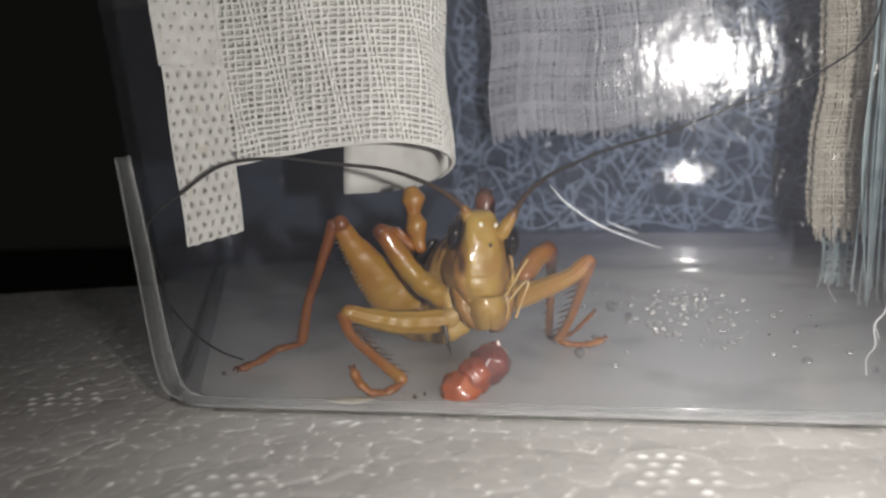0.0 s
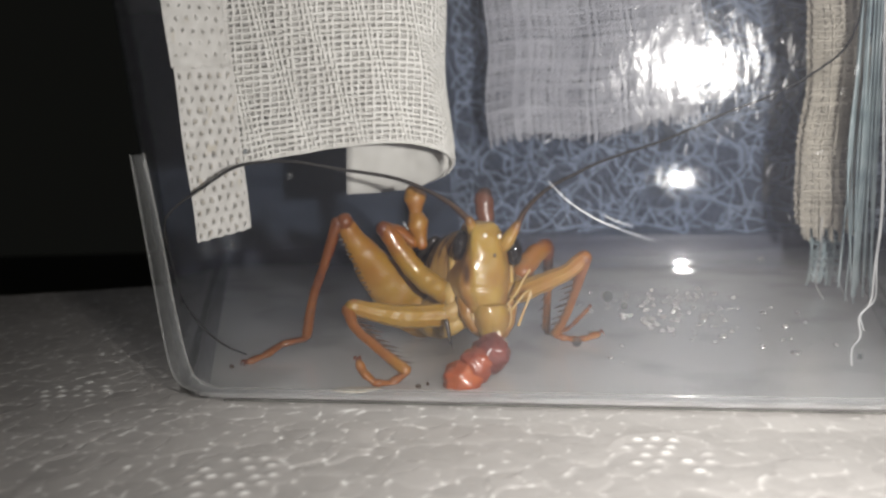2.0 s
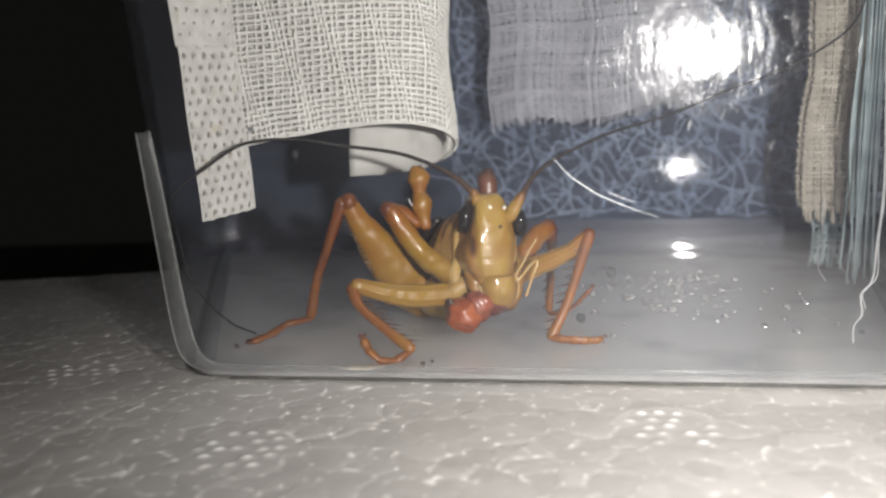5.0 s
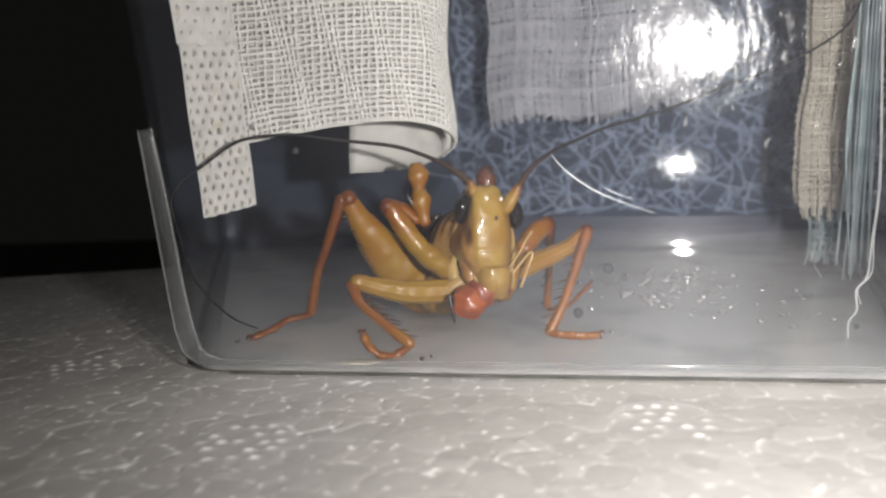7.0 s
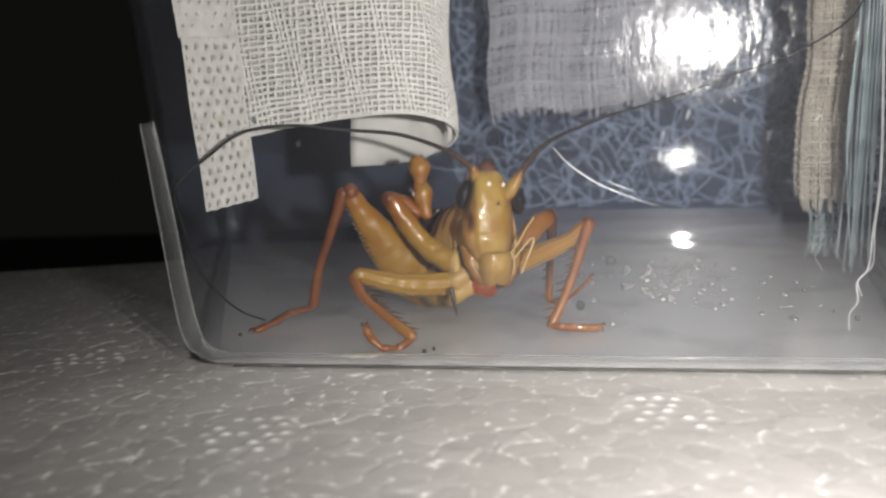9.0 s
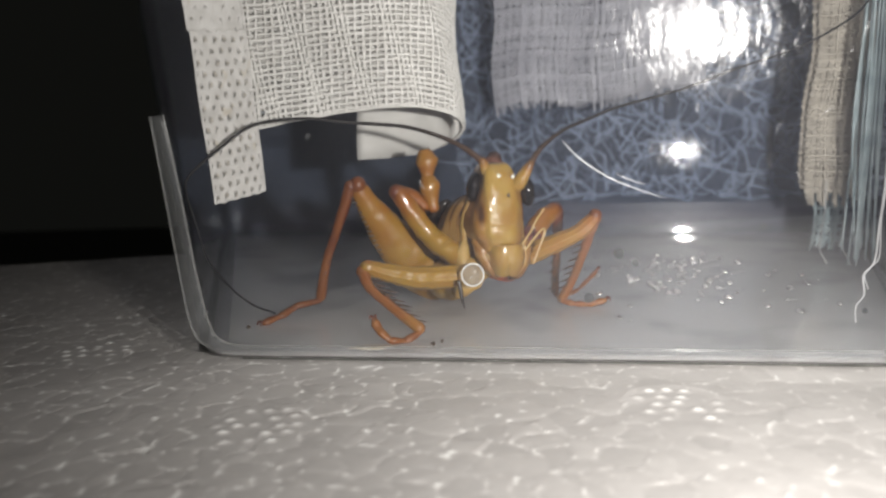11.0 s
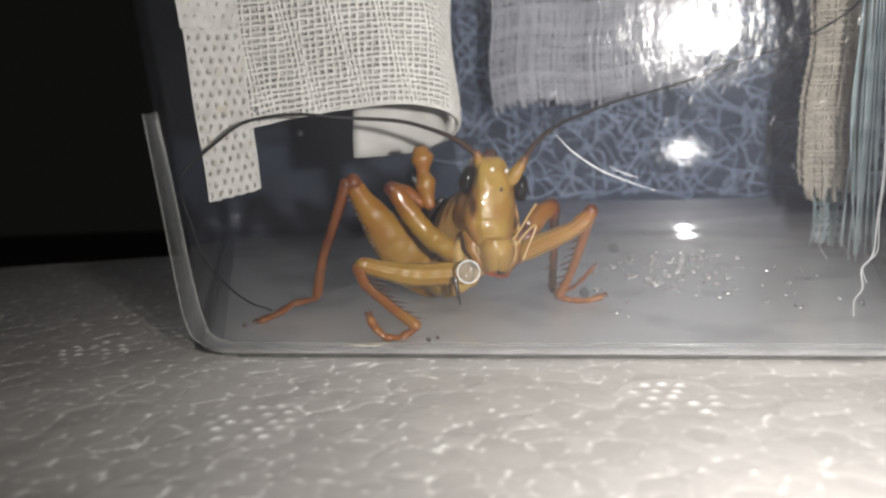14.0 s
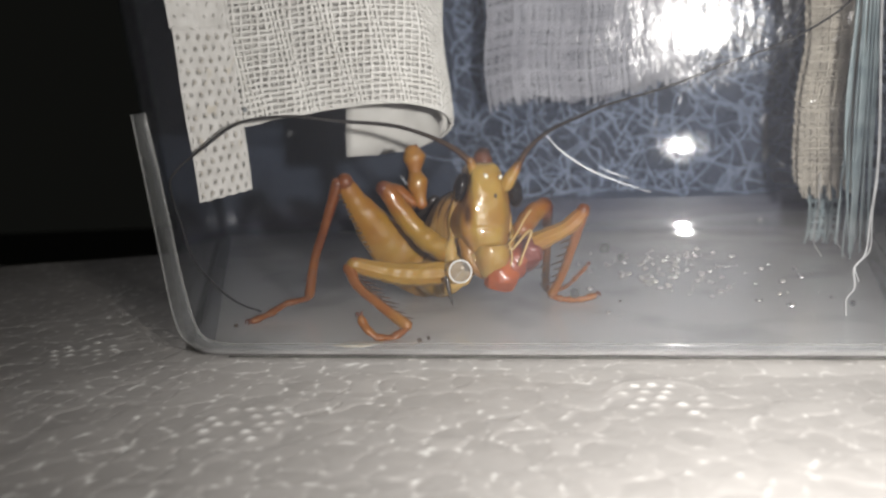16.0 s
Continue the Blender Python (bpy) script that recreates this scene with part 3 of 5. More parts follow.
def build_gauze_roll():
    rng = np.random.default_rng(3)
    roll = thing("gauze_roll", (-14, 97, 62), "loosely rolled white cotton gauze hanging from the lid", "gauze")

    def sheet(u, v):
        x, y, z = GAUZE(max(0.0, u))
        h = z + v * (62.2 - z)
        return (x - 0.10 * (h - z) * (1 - min(u, 1)) * 0.8 + 0.35 * math.sin(h * 0.3 + x), y + 0.5 * math.sin(h * 0.22 + x * 0.3) - 0.02 * (h - z), h)

    def inner(u, v):
        x, y, z = sheet(u, v)
        return (x + 0.25, y + 0.50, z)

    weave(sheet, 66, 48, 0.54, 0.18, 0.06, rng, "outer_layer", M_GAUZE, roll, (-14, 97, 62), wobble=0.07)
    weave(lambda u, v: inner(0.03 + 0.97 * u, v + 0.006), 62, 47, 0.42, 0.2, 0.09, rng, "inner_layer", M_GAUZE, roll, (-14, 97, 62))
    weave(lambda u, v: (lambda p: (p[0] - 0.2, p[1] + 0.35, p[2]))(sheet(0.16 + 0.84 * u, v + 0.012)), 58, 50, 0.40, 0.2, 0.09, rng, "third_layer", M_GAUZE, roll, (-14, 97, 62))
    # soft cotton pad inside the roll
    pad = Shape()
    cols, rows = 44, 14
    for j in range(rows):
        for i in range(cols):
            u = 0.12 + 0.88 * i / (cols - 1)
            x, y, z = sheet(u, j / (rows - 1))
            w = min(1.0, max(0.0, (u - 0.5) / 0.15))
            pad.v.append((x - 0.7 * w + rng.normal(0, 0.04), y + 1.5 * (1 - w) - 0.4 * w + rng.normal(0, 0.05), z - 0.25 + (0.9 * (1 - w) if j == 0 else 0)))
            pad.c.append(0.0)
    pad.f = [[j * cols + i, j * cols + i + 1, (j + 1) * cols + i + 1, (j + 1) * cols + i] for j in range(rows - 1) for i in range(cols - 1)]
    o = pad.make("cotton_pad", M_GAUZE, roll, (-14, 97, 62), "smooth cotton lining")
    so = o.modifiers.new("thickness", "SOLIDIFY")
    so.thickness = 0.0007
    # hem: a turned edge of doubled thread
    s = Shape()
    tube(s, [sheet(u, 0.0) for u in np.linspace(0, 0.62, 24)], [0.17] * 24, sides=6, steps=2)
    s.make("hem", M_GAUZE, roll, sheet(0.3, 0.0))


build_gauze_roll()


def build_tape():
    """Perforated paper tape: a sheet of cells, each with its own round hole."""
    tape = thing("paper_tape", (-30, 87, 62), "perforated white paper tape strip holding the gauze", "tape")
    v, f = [], []
    pitch, cols, rows, hole = 1.5, 6, 35, 0.25
    rng = np.random.default_rng(8)

    def at(a, b):
        # a across the strip in mm, b up in mm; the strip turns in from the side wall
        s = a / 9.0
        z = 17.0 + b
        return (-29.3 + 4.2 * s - 0.067 * (z - 17) * (1 - 0.2 * s), 80.4 + 7.0 * s + 0.2 * math.sin(b * 0.4), 1.3 + 0.95 * (z + 0.9 * s + 0.12 * math.sin(a * 3.1)))

    for j in range(rows):
        for i in range(cols + 1):
            a0, b0 = i * pitch - (0.5 * pitch if j % 2 else 0.0), j * pitch * 0.9
            lo, hi = max(a0, 0.0), min(a0 + pitch, 9.0)
            if hi - lo < 0.1:
                continue
            k = len(v)
            per = [(0, 0), (0.5, 0), (1, 0), (1, 0.5), (1, 1), (0.5, 1), (0, 1), (0, 0.5)]
            r = hole * rng.uniform(0.75, 1.25) * (1.0 if hi - lo > 1.2 else 0.25) * (1.0 if rng.random() > 0.25 else 0.3)
            if j >= 15 and rng.random() < 0.7:
                r *= 0.3
            cx, cy = (lo + hi) / 2 + rng.normal(0, 0.07), b0 + 0.45 * pitch + rng.normal(0, 0.07)
            for back in (0, 1):
                for p, q in per:
                    x, y, z = at(lo + p * (hi - lo), b0 + q * pitch * 0.9)
                    v.append((x + 0.12 * back, y + 0.12 * back, z))
                for n_ in range(8):
                    w = math.radians(-135 + 45 * n_)
                    x, y, z = at(cx + r * 1.15 * math.cos(w), cy + r * math.sin(w) * 0.85)
                    v.append((x + 0.12 * back, y + 0.12 * back, z))
            for n_ in range(8):
                m = (n_ + 1) % 8
                f.append([k + n_, k + m, k + 8 + m, k + 8 + n_])
                f.append([k + 16 + m, k + 16 + n_, k + 24 + n_, k + 24 + m])
                f.append([k + 8 + n_, k + 8 + m, k + 24 + m, k + 24 + n_])
    raw("strip", v, f, M_TAPE, tape, (-30, 87, 62))
    s = Shape()
    pts = []
    for b in np.linspace(0.6, 46, 32):
        for a in np.linspace(0.2, 8.8, 9):
            x, y, z = at(a, b)
            pts.append((x + 0.16 + rng.normal(0, 0.03), y + 0.30 + rng.normal(0, 0.05), z))
    s.add(pts, [[j * 9 + i, j * 9 + i + 1, j * 9 + i + 10, j * 9 + i + 9] for j in range(31) for i in range(8)], 0.0)
    s.make("lining", M_STRIP, tape, (-30, 87, 62), "thin dull lining behind the holes")
    # second length stuck over the upper half
    s = Shape()
    pts = []
    na, nb = 48, 130
    for b in np.linspace(20.6, 47, nb):
        for a in np.linspace(-0.1, 9.0, na):
            x, y, z = at(a, b)
            row = math.floor(b / 1.5)
            q = ((a + (0.55 if row % 2 else 0.0)) % 1.5 - 0.75, b % 1.5 - 0.75)
            pit = 0.42 * math.exp(-((q[0] ** 2 + q[1] ** 2) / 0.3**2) ** 2) * (0.35 + 0.65 * abs(math.sin(a * 5.1 + b * 2.3)))
            pts.append((x - 0.06 + 0.2 * pit + rng.normal(0, 0.012), y - 0.20 + pit + rng.normal(0, 0.02), z))
    faces = [[j * na + i, j * na + i + 1, (j + 1) * na + i + 1, (j + 1) * na + i] for j in range(nb - 1) for i in range(na - 1)]
    s.add(pts, faces, 0.0)
    o = s.make("overlap", M_TAPE, tape, (-30, 87, 62))
    so = o.modifiers.new("thickness", "SOLIDIFY")
    so.thickness = 0.0001


build_tape()


def back_point(s, z, gap=0.0):
    """On the back wall's inner face: s mm to the right of the gauze roll, height z."""
    a, b = CORNERS[3], CORNERS[2]
    d = (b - a).normalized()
    p = a + d * (s + 48.1)
    out = wall_out(z) - WALL - gap
    q = p + Vector((-d.y, d.x)) * out
    return steeper(q.x, q.y, z + LIFT)


def build_web():
    rng = np.random.default_rng(21)
    web = thing("fibre_web", back_point(50, 62), "pale bluish web of tangled fibres behind the back wall", "fibre web", kind="stuff")
    shapes = [Shape(), Shape(), Shape()]
    pitch = 4.2
    for layer, s in enumerate(shapes):
        nodes = []
        for i in range(30):
            for j in range(14):
                z = 9.5 + j * pitch * (0.95 + 0.1 * layer) + rng.uniform(-1.9, 1.9)
                nodes.append((8 + i * pitch + rng.uniform(-2.1, 2.1), max(8.5, z), -WALL - rng.uniform(0.4, 1.6) - 1.2 * layer))
        nodes = np.array(nodes)
        done = set()
        for i, p in enumerate(nodes):
            d = np.hypot(*(nodes[:, :2] - p[:2]).T)
            for k in np.argsort(d)[1 : 4]:
                e = (min(i, k), max(i, k))
                if e in done or rng.random() < 0.12 + 0.25 * layer:
                    continue
                done.add(e)
                q = nodes[k]
                mid = (p + q) / 2 + np.r_[rng.normal(0, 0.5, 2), 0]
                r = rng.uniform(0.10, 0.36)
                tube(s, [back_point(*p), back_point(*mid), back_point(*q)], [r, r * 0.75, r], sides=5, steps=3)
        for _ in range(110):
            a, z = rng.uniform(8, 118), rng.uniform(9, 56)
            w, ln = rng.uniform(0, math.pi), rng.uniform(5, 15)
            p, q = (a, z), (a + ln * math.cos(w), max(8.5, z + ln * math.sin(w)))
            g = -WALL - rng.uniform(0.4, 4)
            r = rng.uniform(0.06, 0.22)
            mid = ((p[0] + q[0]) / 2 + rng.normal(0, 0.8), (p[1] + q[1]) / 2 + rng.normal(0, 0.8))
            tube(s, [back_point(*p, g), back_point(*mid, g), back_point(*q, g)], [r, r, r * 0.6], sides=5, steps=4)
        s.make("fibres", M_WEB, web, back_point(50, 62))


build_web()


def build_veil():
    rng = np.random.default_rng(12)
    veil = thing("gauze_veil", (26, 142, 62), "thin greyish gauze sheet hanging behind the insect", "gauze")

    def sheet(u, v):
        x = 7.6 + 40.0 * u
        hem = 29.0 + 3.0 * u + 0.8 * math.sin(u * 9)
        z = hem + v * (62.2 - hem)
        return (x + 0.4 * math.sin(z * 0.3), 146 - 6 * u + 1.1 * math.sin(x * 0.35) + 0.4 * math.sin(z * 0.5), z)

    weave(sheet, 66, 50, 0.44, 0.14, 0.08, rng, "cloth", M_VEIL, veil, (26, 142, 62), wobble=0.2, fray=2.5)


build_veil()


def build_strip():
    rng = np.random.default_rng(14)
    strip = thing("gauze_strip", (61, 118, 62), "folded yellowish gauze strip with a frayed end beside the wall", "gauze")

    def sheet(u, v):
        z = 12.6 + v * 49.6
        fold = 1.3 * math.sin(u * 5.5 + 0.6)
        return (57.0 + 8.6 * u + 0.5 * math.sin(z * 0.21) + 0.03 * (z - 12), 117.5 + fold + 0.3 * math.sin(z * 0.5 + u * 4), z)

    weave(sheet, 20, 76, 0.42, 0.2, 0.10, rng, "cloth", M_STRIP, strip, (61, 118, 62), wobble=0.35, fray=3.0)
    weave(lambda u, v: (lambda p: (p[0] + 0.2, p[1] + 0.9, p[2] + 0.4))(sheet(u, v)), 19, 74, 0.5, 0.2, 0.1, rng, "second_layer", M_STRIP, strip, (61, 118, 62), wobble=0.35)
    weave(lambda u, v: (lambda p: (p[0] - 0.15, p[1] + 1.5, p[2] + 0.9))(sheet(u, v)), 18, 72, 0.55, 0.2, 0.1, rng, "third_layer", M_STRIP, strip, (61, 118, 62), wobble=0.35)
    lower = thing("gauze_scrap", (62, 121.5, 20), "pale green-grey scrap of gauze behind the strip", "gauze")
    weave(lambda u, v: (60.0 + 5.4 * u + 0.5 * math.sin(v * 5), 121.4 + 0.6 * math.sin(u * 4), 3.8 + 15 * v), 9, 19, 0.55, 0.2, 0.1, rng, "cloth", M_THREAD, lower, (62, 121.5, 20), wobble=0.4, fray=1.5)


build_strip()


def build_threads():
    rng = np.random.default_rng(17)
    bundle = thing("thread_bundle", (61, 108, 40), "bundle of hanging blue-green threads by the side wall", "threads", kind="stuff")
    s = Shape()
    for k in range(22):
        x = 59.0 + 4.0 * rng.random()
        y = 106.0 + 3.5 * rng.random()
        low = 2.6 + 5 * rng.random()
        pts = [(x + 1.0, y + 0.4, 62), (x + 0.6, y + 0.3, 40 + rng.normal(0, 1)), (x + rng.normal(0, 0.3), y, 24), (x + rng.normal(0, 0.4), y + rng.normal(0, 0.4), low)]
        r = rng.uniform(0.09, 0.2)
        tube(s, pts, [r, r, r, r * 0.7], sides=5, steps=6)
    s.make("threads", M_THREAD, bundle, (61, 108, 40))
    for name, pts, r, mat, label in (
        ("loose_thread", [(57.6, 98, 62), (56.6, 96, 40), (54.4, 91, 20), (51.0, 86, 12), (48.6, 82.4, 8.2), (46.8, 81.4, 6.6), (46.2, 80.0, 4.6), (45.0, 79.4, 3.4), (44.6, 78.6, FLOOR + 0.2)], [0.10, 0.10, 0.11, 0.12, 0.13, 0.14, 0.13, 0.11, 0.08], M_PALE, "thick white loose thread hanging to the base"),
        ("loose_thread", [(57.9, 98.2, 62), (56.9, 96.2, 40), (54.7, 91.2, 20), (51.4, 86.3, 12.2), (49.2, 82.6, 8.4), (47.1, 81.7, 6.9), (46.8, 80.3, 5.2)], [0.08] * 7, M_PALE, "thin pale loose thread"),
        ("loose_thread", [(59.8, 116.6, 15), (59.6, 116.2, 10), (58.4, 115, 4.5), (59.2, 114, 1.9)], [0.10] * 4, M_PALE, "thin pale loose thread"),
        ("loose_thread", [(62.6, 115.6, 15), (62.2, 115, 10), (61.6, 114, 5), (62.0, 112, 1.9)], [0.10] * 4, M_PALE, "thin pale loose thread"),
    ):
        sh = Shape()
        tube(sh, pts, r, sides=6, steps=6)
        tagged(sh.make(name, mat, None, pts[0]), label, "thread", "loose threads")


build_threads()


M_SMEAR = solid("dried_smear", (0.50, 0.42, 0.30), (0.72, 0.66, 0.56), 900, rough=0.4)


def build_floor_bits():
    rng = np.random.default_rng(33)
    first = None
    for k in range(170):
        x, y = rng.uniform(18, 52), rng.uniform(82, 122)
        if k < 130:
            x, y = 34 + rng.normal(0, 6), 111 + rng.normal(0, 9)
        r = rng.uniform(0.22, 0.6) if k % 3 else rng.uniform(0.14, 0.26)
        if first is None:
            s = Shape()
            blob(s, (0, 0, 0), (1, 1, 0.9), seg=16, rings=10)
            first = s.make("water_droplet", M_BEAD)
            tagged(first, "tiny clear water droplet on the box's base", "water droplet", "water droplets")
            first.location, first.scale = Vector((x, y, FLOOR + 0.2 * r)) * MM, (0.4, 0.4, 0.4)
            continue
        o = copy_thing(first, pose(x * MM, y * MM, (FLOOR + 0.1 * r) * MM, 0, 0, rng.uniform(0, 360)))
        o.scale = (r, r * rng.uniform(0.7, 1.3), r)
    drip = first.data.copy()
    drip.materials.clear()
    drip.materials.append(M_DRIP)
    for x, z, r in ((14.9, 12.0, 0.6), (16.5, 11.0, 0.4), (12.0, 7.3, 0.55), (-16.5, 24.6, 0.35), (-21, 27.2, 0.3), (38.5, 6, 0.3)):
        o = copy_thing(first, pose(x * MM, front_y(x, z, WALL + 0.1) * MM, (z + LIFT) * MM, 90, 0, 7))
        o.scale = (r * 0.9, r, r)
        o.data = drip
        tagged(o, "round water drop on the inside of the front wall")
    # two beads added to catch the glints that the lamp makes in the far corner
    x, y, z = back_point(71.7, 3.0, 0.2)
    o = copy_thing(first, pose(x * MM, y * MM, z * MM, 90, 0, -11))
    o.scale = (0.8, 0.8, 0.8)
    tagged(o, "flat round bead added at the foot of the back wall to catch a glint")
    x, y, z = back_point(72.4, 19.6, 0.1)
    o = copy_thing(first, pose(x * MM, y * MM, z * MM, 87.4, 0, -11))
    o.scale = (0.9, 5.0, 0.8)
    tagged(o, "upright bead added on the back wall to catch a glint")
    for x, y, r in ((-4.4, 74.8, 0.34), (-27.6, 84.4, 0.26), (-3.4, 75.6, 0.16)):
        s = Shape()
        blob(s, (x, y, FLOOR + 0.2), (r, r * 0.6, 0.25), seg=8, rings=5, rough=0.4, seed=x)
        tagged(s.make("crumb", M_CRUMB, None, (x, y, FLOOR)), "tiny dark crumb on the box's base", "crumb", "crumbs")
    s = Shape()
    pts = [(x, front_y(x, z, WALL + 0.12), z + LIFT) for x, z in ((9.19, 23.47), (10.86, 21.68), (13.45, 19.87), (16.24, 18.60), (19.23, 17.50))]
    tube(s, pts, [0.03, 0.06, 0.065, 0.05, 0.02], sides=6, steps=8)
    pts = [(x, front_y(x, z, WALL + 0.12), z + LIFT) for x, z in ((14.30, 20.18), (15.48, 19.55), (17.08, 18.97))]
    tube(s, pts, [0.02, 0.05, 0.02], sides=5, steps=6)
    tagged(s.make("hair", M_SCRATCH, None, pts[0]), "fine white curved hair stuck inside the front wall", "hair")
    rng2 = np.random.default_rng(77)
    s = Shape()
    for k in range(72):
        x, z = 24 + rng2.normal(0, 6.5), 33 + rng2.normal(0, 5.5)
        if k >= 68:
            x, z = rng2.uniform(-8, 42), rng2.uniform(16, 46)
        w, ln = rng2.normal(math.pi / 2, 0.5), rng2.uniform(0.25, 1.3)
        bend = rng2.normal(0, 0.25)
        pts = [(x + ln * q * math.cos(w) + bend * q * q, z + ln * q * math.sin(w)) for q in (-0.5, 0, 0.5)]
        r = rng2.uniform(0.012, 0.034)
        tube(s, [(a, front_y(a, b, -0.005), b + LIFT) for a, b in pts], [r * 0.5, r, r * 0.3], sides=4, steps=3)
    tagged(s.make("scratches", M_SCRATCH, None, (24, 66, 33)), "fine pale scratches scattered over the clear front wall", "scratches", kind="stuff")
    s = Shape()
    blob(s, (-11.2, 74.6, FLOOR + 0.06), (2.6, 0.9, 0.10), seg=24, rings=8, rough=0.6, seed=4)
    tagged(s.make("smear", M_SMEAR, None, (-9.3, 74.6, FLOOR)), "pale smear on the base under the foot", "smear")


build_floor_bits()

# ---- the bush cricket ----
bug = thing("bush_cricket", (0, 95, FLOOR), "amber bush cricket with black eyes and long dark antennae, eating", "insect")
MOVING = {}


def spines(s, a, b, side, count, length, t0=0.15, t1=0.92, pig=1.4):
    """A row of fine spines along a leg from a to b, pointing to side and along."""
    a, b, side = np.array(a, float), np.array(b, float), np.array(side, float)
    d = (b - a) / np.linalg.norm(b - a)
    for k in range(count):
        p = a + (b - a) * (t0 + (t1 - t0) * k / max(count - 1, 1))
        q = p + (side * 0.85 + d * 0.5) * length * (0.8 + 0.4 * (k % 3) / 2)
        tube(s, [p, (p + q) / 2, q], [0.16, 0.12, 0.03], (pig, pig), sides=5, steps=2)


def tarsus(s, pts, radius, pig, claw, lobes=3):
    """Foot of broad lobed joints along pts, ending in two small dark claws."""
    line = smooth_line(pts, 10)
    for k in range(lobes):
        a, b = line[int(k * (len(line) - 1) / lobes)], line[int((k + 1) * (len(line) - 1) / lobes)]
        m1, m2 = a * 0.6 + b * 0.4, a * 0.25 + b * 0.75
        tube(s, [a, m1, m2, b], [radius * w for w in ((0.6, 0.85, 1.25, 0.95) if radius > 1 else (0.78, 0.88, 1.05, 0.92))], (pig, pig - 0.1), sides=12, steps=3, flat=0.72, up=claw, uneven=0.25)
    e, d = line[-1], (line[-1] - line[-3]) / np.linalg.norm(line[-1] - line[-3])
    across = np.cross(d, claw)
    for sgn in (-1, 1):
        tube(s, [e, e + d * 0.6 + across * 0.45 * sgn + np.array(claw) * 0.25, e + d * 0.85 + across * 0.6 * sgn - np.array(claw) * 0.4], [0.2, 0.15, 0.04], (1.0, 1.0), sides=6, steps=3)


def leg(kind, femur, femur_r, tib, tib_r, foot, foot_r, pig, spine_side, spine_n, spine_len, claw=(0, 0, 1), flat=1.0, foot_pig=None, up=(0, 1, 0), lobes=3):
    s = Shape()
    tube(s, femur, femur_r, (pig[0], pig[0] + 0.05, pig[1]), sides=54, steps=9, flat=flat, up=up, ridge=0.04 if kind == "fore" else 0.0, uneven=0.12)
    d = np.array(femur[-1]) - np.array(femur[-2])
    d /= np.linalg.norm(d)
    blob(s, np.array(femur[-1]) - 0.1 * d, [femur_r[-1] * 1.03, femur_r[-1] * 0.95, femur_r[-1] * 1.08], pig[1] + 0.35, seg=12, rings=8)
    f = s.make(kind + "_femur", M_SKIN, bug, femur[0])
    s = Shape()
    tube(s, tib, [r * (0.8 if 0 < i < len(tib) - 1 else 0.92) for i, r in enumerate(tib_r)], (min(1.0, pig[1] + 0.25), pig[2], pig[2] - 0.15), sides=14, steps=8, ridge=0.03, uneven=0.12)
    blob(s, tib[0], [tib_r[0] * 0.98] * 3, min(1.0, pig[1] + 0.4), seg=10, rings=7)
    t = s.make(kind + "_tibia", M_SKIN, bug, femur[-1])
    s = Shape()
    spines(s, tib[0], tib[-1], spine_side, spine_n, spine_len)
    side2 = np.cross(np.array(spine_side, float), np.array(tib[-1]) - np.array(tib[0]))
    spines(s, tib[0], tib[-1], np.array(spine_side) * 0.5 + side2 / np.linalg.norm(side2) * 0.7, max(3, spine_n - 2), spine_len * 0.8, 0.22, 0.96)
    s.make("spines", M_SPINE, t, tib[0], "rows of fine dark spines")
    s = Shape()
    tarsus(s, foot, foot_r, pig[2] if foot_pig is None else foot_pig, claw, lobes)
    s.make("tarsus", M_SKIN, t, foot[0])
    return f, t


